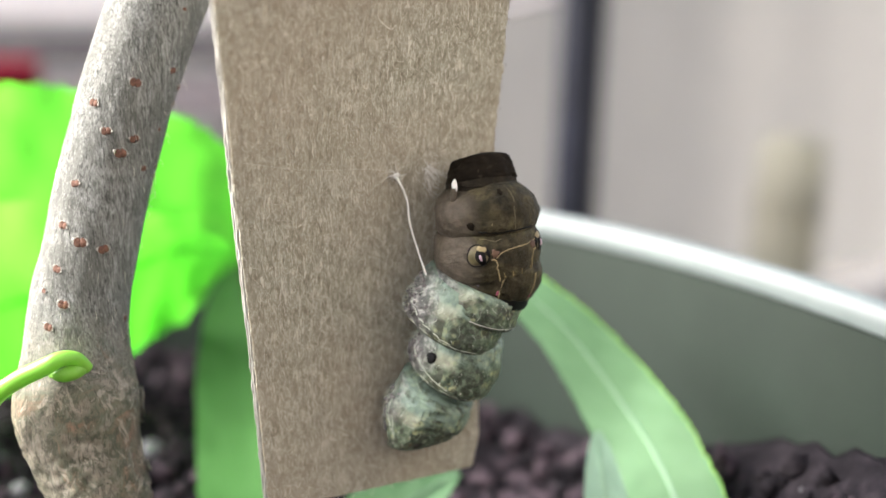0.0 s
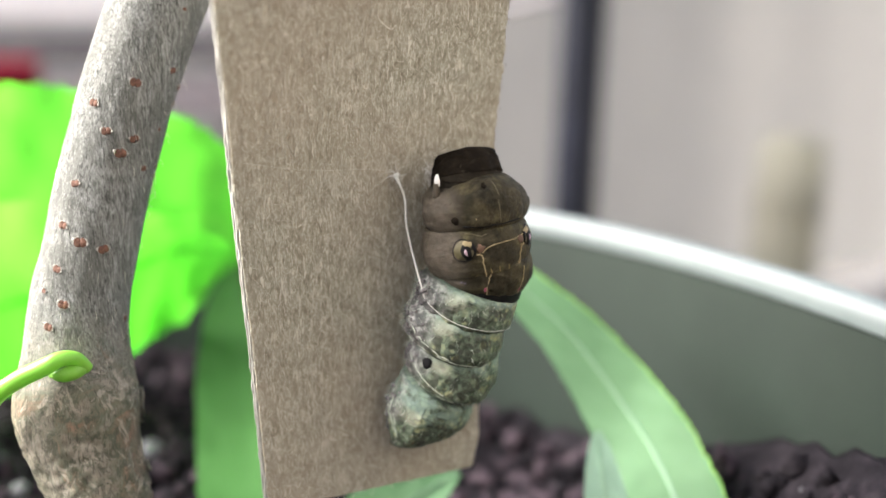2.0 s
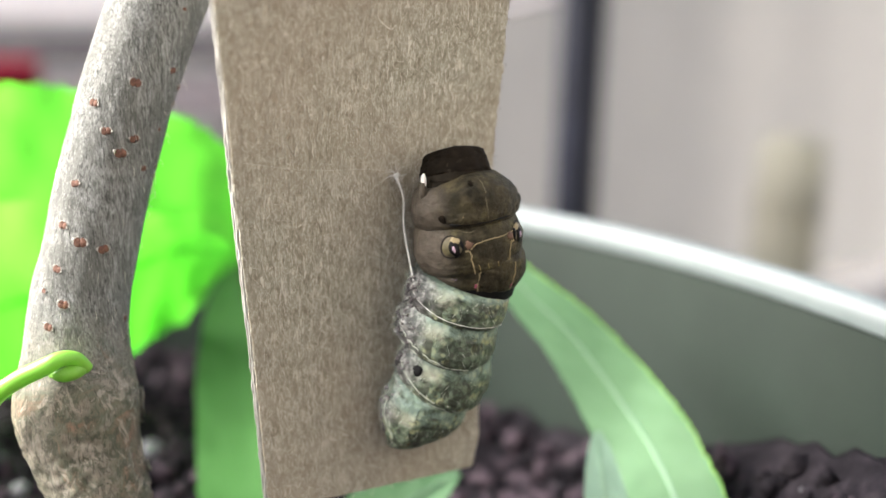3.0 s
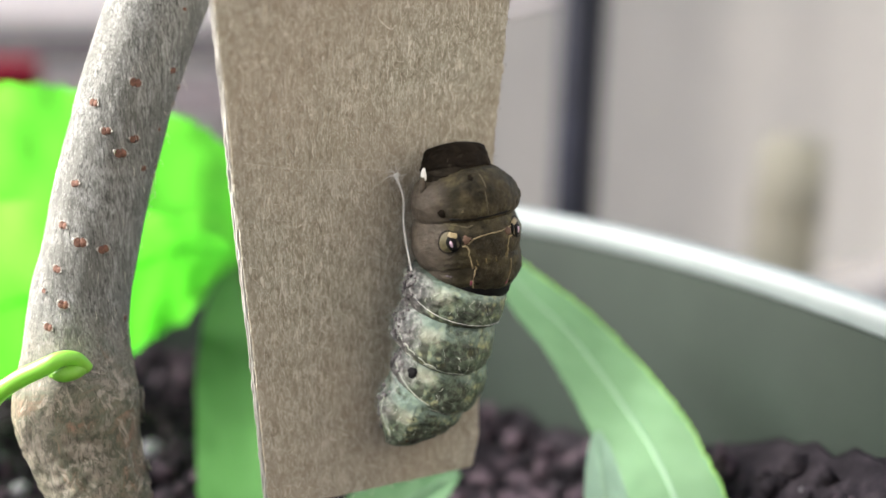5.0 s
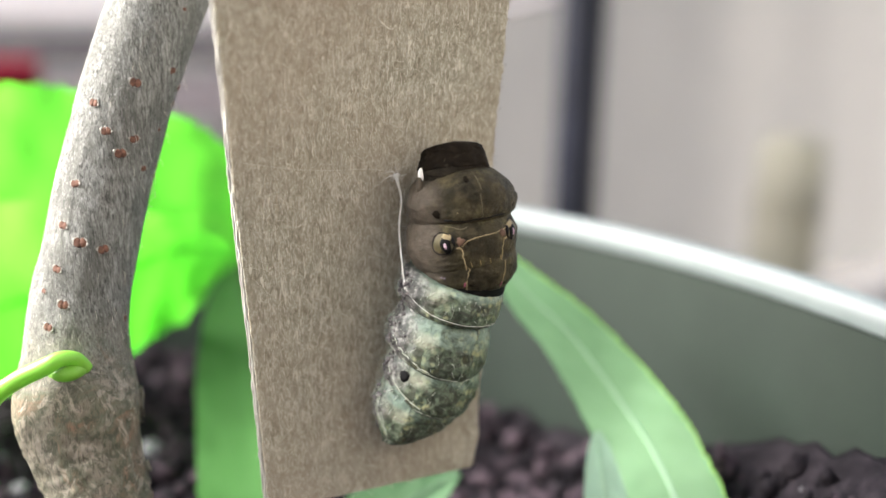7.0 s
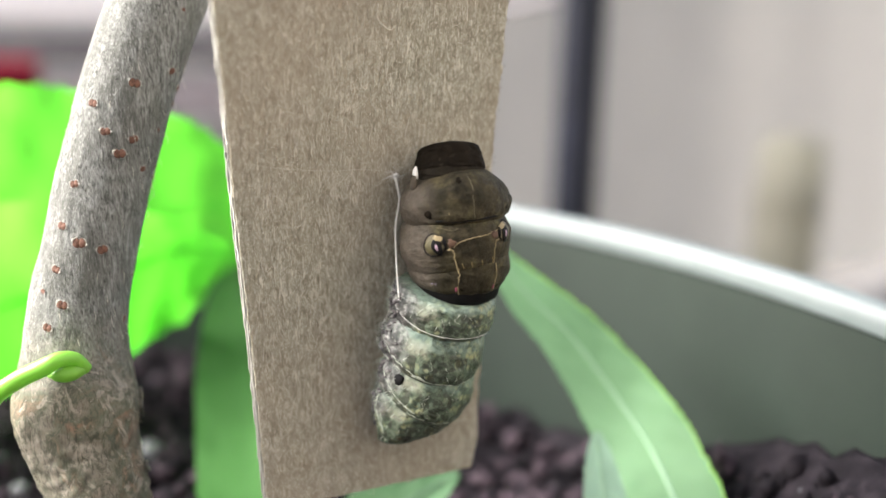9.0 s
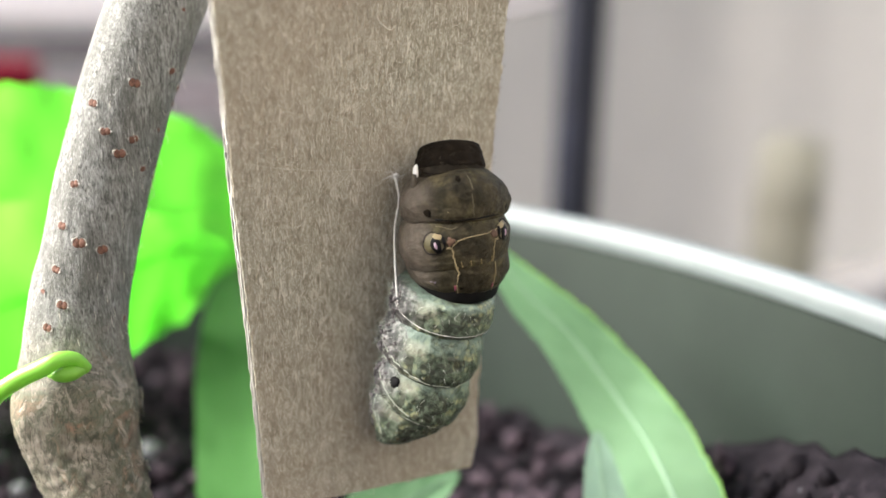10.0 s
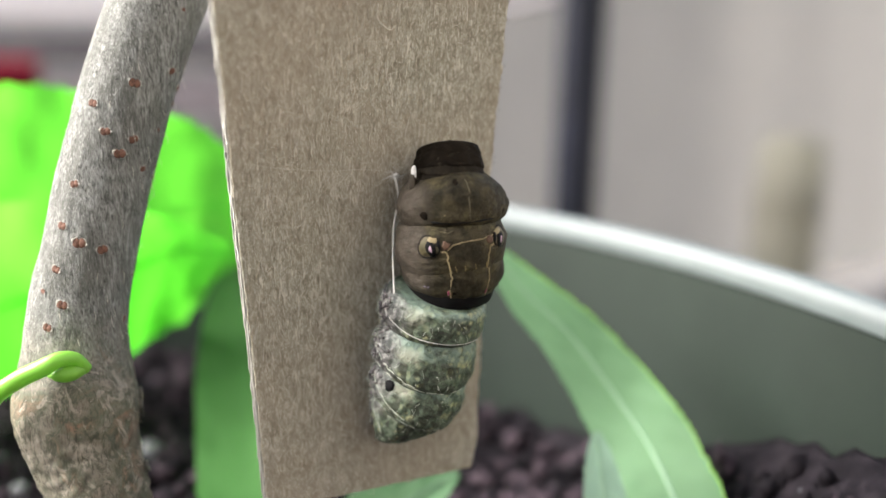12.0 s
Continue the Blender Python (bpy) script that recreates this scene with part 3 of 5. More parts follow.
    for k in range(150):
        i = rnd.randrange(26, 270)
        c, sd, ot, r = frames[min(i, len(frames) - 4)]
        a = rnd.random() * 2 * math.pi
        out = sd * math.cos(a) + ot * math.sin(a)
        h = rnd.uniform(0.0006, 0.0022)
        p0 = c + out * (r + 0.00004)
        tube(bm, [p0, p0 + Vector((rnd.uniform(-1, 1) * 0.0002, 0, -h * 0.5)) + out * 0.00012, p0 + Vector((rnd.uniform(-1, 1) * 0.0005, 0, -h)) + out * rnd.uniform(0, 0.0002)], [0.00002, 0.000035, 0.00002], 5)
    tagged(part("bark_shreds", bm, M_FIBRE, t, "thin pale shreds of peeling bark"), kind="stuff")

    # loose flakes of old bark on the swollen base
    rnd = random.Random(23)
    for k in range(44):
        i = min(range(len(frames)), key=lambda q: abs(frames[q][0].z + base.z - rnd.uniform(0.034, 0.054)))
        c, sd, ot, r = frames[i]
        axis = sd.cross(ot).normalized()
        a0, high, wide = rnd.uniform(math.pi, 2 * math.pi), rnd.uniform(0.0005, 0.0013), rnd.uniform(0.05, 0.12)
        bm = bmesh.new()
        shells = []
        for thick in (0.00010, 0.0):
            rows = []
            for j in range(6):
                v = j / 2.5 - 1
                row = []
                for q in range(6):
                    u = (q / 2.5 - 1) * (1 - 0.25 * v * v + 0.35 * noise.noise((k * 3.1, v * 2, 0)))
                    a = a0 + wide * u
                    w = sd * math.cos(a) + ot * math.sin(a)
                    curl = 0.00022 * max(0.0, abs(v) - 0.3) + 0.00012 * abs(u)
                    row.append(bm.verts.new(c + w * (r + 0.00016 + thick + curl) + axis * (high * (v + 0.25 * noise.noise((k * 1.7, u * 2, 5))))))
                rows.append(row)
            grid_faces(bm, rows, closed=False)
            shells.append(rows[0] + [x[-1] for x in rows[1:]] + rows[-1][-2::-1] + [x[0] for x in rows[-2:0:-1]])
        grid_faces(bm, shells, caps=False)
        part("bark_flake", bm, M_BARK, t)

    # green leaf stalk that hooks round the trunk at its swollen node
    stalk = spline([(-0.0436, 0.1087, 0.0557), (-0.0444, 0.1077, 0.0573), (-0.0458, 0.1067, 0.0577), (-0.0474, 0.1060, 0.0571), (-0.0502, 0.1057, 0.0558), (-0.0532, 0.1057, 0.0539), (-0.0587, 0.1074, 0.0489), (-0.0758, 0.1238, 0.0403), (-0.1015, 0.1543, 0.0384)], 10)
    rad = [0.0008 + 0.0003 * min(1, i / 30) for i in range(len(stalk))]
    bm = bmesh.new()
    tube(bm, [Vector(q) - base for q in stalk], rad, 18, 0.00006, 500)
    part("stalk", bm, M_STEM, t, "fresh green leaf stalk hooked round the trunk")
    bud = spline([(-0.0438, 0.1085, 0.0560), (-0.0449, 0.1072, 0.0558), (-0.0464, 0.1071, 0.0555), (-0.0477, 0.1079, 0.0553)], 8)
    bm = bmesh.new()
    tube(bm, [Vector(q) - base for q in bud], [0.0005 + 0.0005 * math.sin(math.pi * min(1, 0.15 + i / len(bud))) for i in range(len(bud))], 14)
    part("bud", bm, M_STEM, t)
    return t, base


SAPLING, SAPLING_BASE = sapling()


def blade(spine, facing, cup=0.2, wave=0.0, seed=1, across=14, base=Vector()):
    """A leaf blade along a spine of points with half-widths; facing: the way its upper side looks."""
    s = spline(spine, 9)
    pts = [Vector(q[:3]) - base for q in s]
    bm = bmesh.new()
    rows, mid = [], []
    up = Vector(facing).normalized()
    for i, c in enumerate(pts):
        d = (pts[min(i + 1, len(pts) - 1)] - pts[max(i - 1, 0)]).normalized()
        side = d.cross(up).normalized()
        nrm = side.cross(d).normalized()
        w = max(s[i][3], 0.0003)
        w_edge = w * (1 + 0.07 * noise.noise((i * 0.9, seed, 0)))
        row = []
        for k in range(across + 1):
            v = 2 * k / across - 1
            lift = cup * w * (abs(v) ** 1.5) + wave * w * noise.noise((i * 0.22, v * 1.8, seed * 3.0)) + 0.02 * w * math.cos(v * 9 + i * 0.8) * abs(v)
            row.append(bm.verts.new(c + side * (w_edge * v) + nrm * lift))
        rows.append(row)
        mid.append(c - nrm * 0.0002)
    grid_faces(bm, rows, closed=False)
    veins = bmesh.new()
    for i in range(6, len(rows) - 6, 5):
        for sg in (-1, 1):
            path = []
            for q in range(6):
                j = min(i - 0 + q, len(rows) - 1)
                k = across // 2 + sg * round(q * across / 2 / 5.5)
                path.append(rows[j][k].co + up * 0.00012)
            tube(veins, path, [0.00016 - 0.00002 * q for q in range(6)], 5)
    return bm, veins, mid


def leaf_parts(parent, spine, facing, mat, vein_mat, cup, wave, seed, base, rib=0.0004, label="", net=True, margin=False):
    bm, veins, mid = blade(spine, facing, cup, wave, seed, 14, base)
    bm.verts.ensure_lookup_table()
    edge = [max((bm.verts[15 * i], bm.verts[15 * i + 14]), key=lambda v: v.co.x).co.copy() for i in range(len(mid))]
    leaf = part("leaf", bm, mat, parent, label)
    up = Vector(facing).normalized()
    bm = bmesh.new()
    tube(bm, [m + up * 0.0003 for m in mid], [rib * (0.35 + 0.65 * i / len(mid)) for i in range(len(mid))], 8)
    part("midrib", bm, vein_mat, leaf)
    if margin:
        bm = bmesh.new()
        tube(bm, edge, [0.00013 * min(1, 0.3 + i / 8, 0.3 + (len(edge) - 1 - i) / 8) for i in range(len(edge))], 6)
        part("margin", bm, M_STEM, leaf, "thin bright yellow-green leaf margin")
    if net:
        part("vein_net", veins, mat, leaf)
    else:
        veins.free()
    return leaf, mid


leaf_parts(SAPLING, [(*(-0.0339, 0.1852, 0.0570), 0.0020), (*(-0.0410, 0.1876, 0.0579), 0.0110), (*(-0.0521, 0.1907, 0.0584), 0.0195), (*(-0.0664, 0.1931, 0.0557), 0.0278), (*(-0.0826, 0.1943, 0.0525), 0.0305), (*(-0.1004, 0.1933, 0.0488), 0.0226), (*(-0.1130, 0.1872, 0.0452), 0.0128), (*(-0.1107, 0.1706, 0.0411), 0.0020)],
           (0.25, -0.93, -0.12), M_LIME, M_LIME, 0.02, 0.045, 2, SAPLING_BASE, 0.0003, "broad lime green leaf lit from behind", False)
leaf_parts(SAPLING, [(*(-0.0396, 0.1718, 0.0534), 0.0008), (*(-0.0427, 0.1724, 0.0537), 0.0036), (*(-0.0500, 0.1747, 0.0528), 0.0088), (*(-0.0608, 0.1759, 0.0494), 0.0159), (*(-0.0754, 0.1756, 0.0446), 0.0208), (*(-0.0913, 0.1745, 0.0403), 0.0206), (*(-0.1032, 0.1697, 0.0380), 0.0130), (*(-0.1015, 0.1543, 0.0384), 0.0020)],
           (0.2, -0.95, -0.28), M_LIME, M_LIME, 0.01, 0.04, 5, SAPLING_BASE, 0.0003, "lime green leaf with a pointed tip", False)


def sprout(label, spine, facing, mat, seed, cup=0.25, wave=0.12, rib=0.00035, margin=False):
    """A leaf on its stalk, growing out of the soil."""
    t = tagged(new("sprout"), label, "plant", "leafy sprouts in the planter")
    end = Vector(spine[-1][:3])
    base = Vector((end.x, end.y, soil_height(end.x, end.y)))
    t.matrix_basis = Matrix.Translation(base)
    leaf_parts(t, spine, facing, mat, mat if mat is M_LEAF_DARK else M_VEIN, cup, wave, seed, base, rib, net=False, margin=margin)
    bm = bmesh.new()
    path = spline([end - base, (end - base) * 0.5 + Vector((0.002, 0.001, 0)), (0, 0, -0.006)], 6)
    tube(bm, path, 0.0013, 12)
    part("stalk", bm, M_STEM, t)


sprout("long pale green leaf arching over the soil", [(*(0.0092, 0.1547, 0.0572), 0.0019), (*(0.0143, 0.1521, 0.0515), 0.0038), (*(0.0206, 0.1491, 0.0460), 0.0049), (*(0.0251, 0.1462, 0.0409), 0.0058), (*(0.0292, 0.1422, 0.0357), 0.0067), (*(0.0325, 0.1369, 0.0315), 0.0071),
       (*(0.0343, 0.1314, 0.0283), 0.0069), (*(0.0350, 0.1257, 0.0262), 0.0070), (*(0.0349, 0.1182, 0.0234), 0.0056), (*(0.0346, 0.1134, 0.0209), 0.0031), (*(0.0338, 0.1100, 0.0198), 0.0008)], (-0.1, -0.95, 0.05), M_LEAF, 3, 0.12, 0.012, 0.0005, True)
sprout("small pale leaf folded against the long leaf", [(*(0.0234, 0.1324, 0.0358), 0.0005), (*(0.0236, 0.1308, 0.0337), 0.0017), (*(0.0238, 0.1279, 0.0305), 0.0027), (*(0.0241, 0.1243, 0.0270), 0.0031), (*(0.0249, 0.1200, 0.0223), 0.0008)],
       (0.0, -1.0, 0.2), M_LEAF_PALE, 7, 0.06, 0.03, 0.0002)
sprout("upright mid green leaf behind the card", [(*(-0.0418, 0.1956, 0.0496), 0.0010), (*(-0.0428, 0.1942, 0.0444), 0.0035), (*(-0.0422, 0.1862, 0.0376), 0.0063), (*(-0.0407, 0.1749, 0.0302), 0.0075), (*(-0.0377, 0.1595, 0.0231), 0.0073), (*(-0.0345, 0.1449, 0.0187), 0.0068), (*(-0.0338, 0.1389, 0.0158), 0.0045), (*(-0.0329, 0.1354, 0.0143), 0.0012)],
       (0.1, -0.9, 0.3), M_LEAF_DARK, 9, 0.10, 0.03, 0.00012)
sprout("green leaf lying low under the card", [(*(0.0026, 0.1430, 0.0233), 0.0006), (*(-0.0013, 0.1406, 0.0221), 0.0030), (*(-0.0076, 0.1361, 0.0206), 0.0055), (*(-0.0128, 0.1326, 0.0191), 0.0050), (*(-0.0161, 0.1301, 0.0177), 0.0012)],
       (0.0, -0.7, 0.7), M_LEAF, 12, 0.15, 0.1)


# ---- card ----
CARD = pose(0.0005, 0.1224, 0.0545, 0, 0, 28)


def card_y(z):
    """The card's curl, added to brighten its foot and dim its top: its middle bows away from its ends."""
    return -2.9 * (z - 0.012) ** 2 if z < 0.05 else -0.0041876 - 0.2204 * (z - 0.05)


def card_strip():
    t = tagged(new("card_strip"), "strip of grey-brown chipboard with torn edges hanging beside the sapling", "card")
    t.matrix_basis = CARD
    left = [(-0.0334, 0.081), (-0.03, 0.0449), (-0.0289, 0.0339), (-0.0282, 0.0219), (-0.0271, 0.0048), (-0.0268, -0.0085), (-0.0268, -0.0177)]
    right = [(0.0036, 0.081), (0.0074, 0.0448), (0.0075, 0.0363), (0.007, 0.026), (0.0066, 0.0135), (0.0052, -0.0041), (0.0041, -0.0149), (0.0028, -0.0186)]
    outline = []
    for (a, b) in zip(left, left[1:]):
        steps = max(2, int(abs(a[1] - b[1]) / 0.0006))
        outline += [(a[0] + (b[0] - a[0]) * k / steps, a[1] + (b[1] - a[1]) * k / steps, 0.00012) for k in range(steps)]
    a, b = left[-1], right[-1]
    outline += [(a[0] + (b[0] - a[0]) * k / 60, a[1] + (b[1] - a[1]) * k / 60, 0.00022) for k in range(60)]
    rr = right[::-1]
    for (a, b) in zip(rr, rr[1:]):
        steps = max(2, int(abs(a[1] - b[1]) / 0.0006))
        outline += [(a[0] + (b[0] - a[0]) * k / steps, a[1] + (b[1] - a[1]) * k / steps, 0.00022) for k in range(steps)]
    outline.append((*right[0], 0.0))

    def torn(x, z, amount, layer):
        return x + amount * (noise.noise((z * 900, x * 900, layer * 5.0)) + 0.7 * noise.noise((z * 3000, x * 3000, layer * 9.0))), z + amount * noise.noise((x * 1100, z * 1100, 40 + layer * 5.0))

    # three plies: face, core, back, each a little uneven at its edge
    lz, lx, rz, rx = ([q[k] for q in e[::-1]] for e, k in ((left, 1), (left, 0), (right, 1), (right, 0)))
    for name, y0, y1, mat, grow, label in (("face_ply", 0.0, 0.00032, M_CARD, 0.0, ""), ("core_ply", 0.00037, 0.00084, M_CARD_EDGE, 0.0002, "pale core showing at the edge"), ("back_ply", 0.00090, 0.00118, M_CARD_EDGE, 0.00034, "pale back ply showing at the edge")):
        bm = bmesh.new()
        sheets = []
        for y in (y0, y1):
            rows = []
            for j in range(171):
                za, zb = lz[-1] + (lz[0] - lz[-1]) * j / 170, rz[-1] + (rz[0] - rz[-1]) * j / 170
                xa, xb = float(np.interp(za, lz, lx)), float(np.interp(zb, rz, rx))
                row = []
                for i in range(25):
                    u = i / 24
                    x, z = xa + (xb - xa) * u, za + (zb - za) * u
                    if j == 170 or i in (0, 24):
                        x, z = torn(x, z, 0.00012 if i == 0 else 0.00022, y0 * 1e4)
                    x -= grow if i == 0 else 0.0002 if i == 24 else 0
                    row.append(bm.verts.new((x, y + card_y(z), z)))
                rows.append(row)
            grid_faces(bm, rows, closed=False)
            sheets.append(rows)
        rims = [rows[0] + [r[-1] for r in rows[1:]] + rows[-1][-2::-1] + [r[0] for r in rows[-2:0:-1]] for rows in sheets]
        grid_faces(bm, rims, caps=False)
        part(name, bm, mat, t, label, True, 40)
    # pale burr of paper along the cut edges
    bm = bmesh.new()
    rnd = random.Random(4)
    for k in range(420):
        x, z, amt = outline[rnd.randrange(len(outline) - 1)]
        if z > 0.05:
            continue
        out = 1 if x > -0.01 else -1
        p0 = Vector((x, card_y(z) + rnd.uniform(0.0, 0.0011), z))
        ln = rnd.uniform(0.0001, 0.0004) * (1.8 if rnd.random() < 0.08 else 1)
        tube(bm, [p0, p0 + Vector((out * ln * 0.6, rnd.uniform(-1, 1) * 0.0002, rnd.uniform(-1, 1) * ln)), p0 + Vector((out * ln, rnd.uniform(-1, 1) * 0.0003, rnd.uniform(-1, 1) * ln * 1.4))], [0.00006, 0.00004, 0.00002], 4)
    tagged(part("edge_burr", bm, M_CARD_EDGE, t, "pale frayed paper burr"), kind="stuff")
    # loose fibres that stand up from the face
    bm = bmesh.new()
    for k in range(3000):
        z = rnd.uniform(-0.019, 0.05)
        lo, hi = (float(np.interp(z, [q[1] for q in e[::-1]], [q[0] for q in e[::-1]])) for e in (left, right))
        x = rnd.uniform(lo + 0.0016, hi - 0.0022)
        ln = rnd.uniform(0.0006, 0.0022) * (1.6 if rnd.random() < 0.1 else 1)
        a = rnd.gauss(math.pi * 0.56, 0.6)
        d = Vector((math.cos(a), 0, math.sin(a)))
        across = Vector((d.z, 0, -d.x)) * ln
        bend, curl = rnd.gauss(0, 0.16), rnd.gauss(0, 0.14)
        p0 = Vector((x, card_y(z) - 0.00004, z))
        tube(bm, [p0, p0 + d * ln * 0.33 + across * bend + Vector((0, -0.00004, 0)), p0 + d * ln * 0.7 + across * (bend + curl) + Vector((0, -0.00004, 0)), p0 + d * ln + across * curl], [0.00001, 0.000021, 0.000019, 0.000008], 4)
    tagged(part("paper_fibres", bm, M_FIBRE, t, "fine pale fibres standing up from the card"), kind="stuff")
    # a faint crease and a curled hair across the face
    for name, pts, r in (("crease", [(-0.0271, 0.0266), (-0.0224, 0.0256), (-0.0167, 0.0248), (-0.0122, 0.0246), (-0.0082, 0.024)], 0.000022), ("curled_fibre", [(-0.0106, 0.0445), (-0.0107, 0.043), (-0.0098, 0.042), (-0.0089, 0.0415), (-0.0083, 0.042)], 0.00007),
                         ("stray_fibre", [(-0.0125, 0.0351), (-0.0118, 0.0345), (-0.0116, 0.0352)], 0.00006)):
        bm = bmesh.new()
        tube(bm, [(x, card_y(z) - 0.00005, z) for x, z in spline(pts, 8)], r, 5)
        part(name, bm, M_FIBRE, t, "thin pale fibre line")


card_strip()


# ---- caterpillar ----
MM = 0.001


class Segment:
    """A rounded body ring along its axis: half-width a, half-depth b (away from the card) and c (towards it), in mm.
    dip: how far its back sags below its flanks; square: flattens back and sides; swell: soft pads (angle, height, spread, rise, lift)."""

    def __init__(self, a, b, c, profile, rough=0.1, freq=0.9, seed=0.0, n=72, lean=0.0, dip=0.0, square=1.0, swell=()):
        self.a, self.b, self.c, self.rough, self.freq, self.seed, self.n = a, b, c, rough, freq, seed, n
        self.lean, self.dip, self.square, self.swell = lean, dip, square, swell
        self.prof = spline(profile, 7)

    def scale_at(self, z):
        zs = [q[0] for q in self.prof]
        ss = [q[1] for q in self.prof]
        if zs[0] > zs[-1]:
            zs, ss = zs[::-1], ss[::-1]
        return float(np.interp(z, zs, ss))

    def at(self, th, z, lift=0.0, s=None):
        s = self.scale_at(z) if s is None else s
        for th0, z0, wide, tall, h in self.swell:
            far = (th - th0 + 180) % 360 - 180
            lift += h * math.exp(-(far / wide) ** 2 - ((z - z0) / tall) ** 2)
        th = radians(th)
        sn, cs = math.sin(th), math.cos(th)
        d = self.b if cs > 0 else self.c
        u, w = math.copysign(abs(sn) ** self.square, sn), math.copysign(abs(cs) ** self.square, cs)
        v = Vector((self.a * s * u - (self.a * self.lean * (1.01 - s) if z < 2 else 0), -d * s * w, z - self.dip * cs))
        o = Vector((sn / self.a, -cs / d, 0)).normalized()
        return (v + o * lift) * MM

    def mesh(self):
        bm = bmesh.new()
        rings = []
        for z, s in self.prof:
            s = max(s, 0.02)
            ring = []
            for k in range(self.n):
                th = 360 * k / self.n
                v = self.at(th, z, 0, s) / MM
                q = v * self.freq + Vector((self.seed, 0, 0))
                h = self.rough * (noise.noise(q) + 0.6 * noise.noise(q * 2.7) + 0.35 * noise.noise(q * 6.1))
                out = Vector((v.x, v.y, 0)).normalized() if s > 0.03 else Vector((0, 0, 1))
                ring.append(bm.verts.new((v + out * h) * MM))
            rings.append(ring)
        grid_faces(bm, rings)
        return bm

    def patch(self, th, z, rx, rz, lift, tilt=0.0, inner=0.0, n=28, ragged=0.0):
        """A thin oval pad (or ring) that follows the skin; sizes in mm."""
        bm = bmesh.new()
        loops = []
        rims = ((inner, 0.0), (inner, lift), (1.0, lift), (1.0, -0.12)) if inner else ((0.02, lift * 1.3), (0.5, lift * 1.25), (0.88, lift), (1.0, -0.12))
        for f, h in rims:
            ring = []
            for k in range(n):
                a = 2 * math.pi * k / n
                wob = 1 + 0.06 * math.sin(3 * a + th) + ragged * noise.noise((2.2 * math.cos(a), 2.2 * math.sin(a), th))
                u, v = rx * f * math.cos(a) * wob, rz * f * math.sin(a) * wob
                u, v = u * math.cos(radians(tilt)) - v * math.sin(radians(tilt)), u * math.sin(radians(tilt)) + v * math.cos(radians(tilt))
                ring.append(bm.verts.new(self.at(th + math.degrees(u / self.a), z + v, h)))
            loops.append(ring)
        grid_faces(bm, loops, caps=not inner)
        if inner:
            grid_faces(bm, [loops[-1], loops[0]], caps=False)
        return bm

    def line(self, pts, r, lift=0.03, wobble=0.08, seed=1):
        """A thin raised line over the skin through (angle, height) points."""
        s = spline(pts, 8)
        bm = bmesh.new()
        path = [self.at(q[0] + 2 * wobble * 8 * noise.noise((i * 0.4, seed, 0)), q[1] + wobble * noise.noise((i * 0.5, seed, 5)), lift) for i, q in enumerate(s)]
        tube(bm, path, [r * MM * (0.75 + 0.5 * abs(noise.noise((i * 0.35, seed, 9)))) for i in range(len(path))], 7)
        return bm


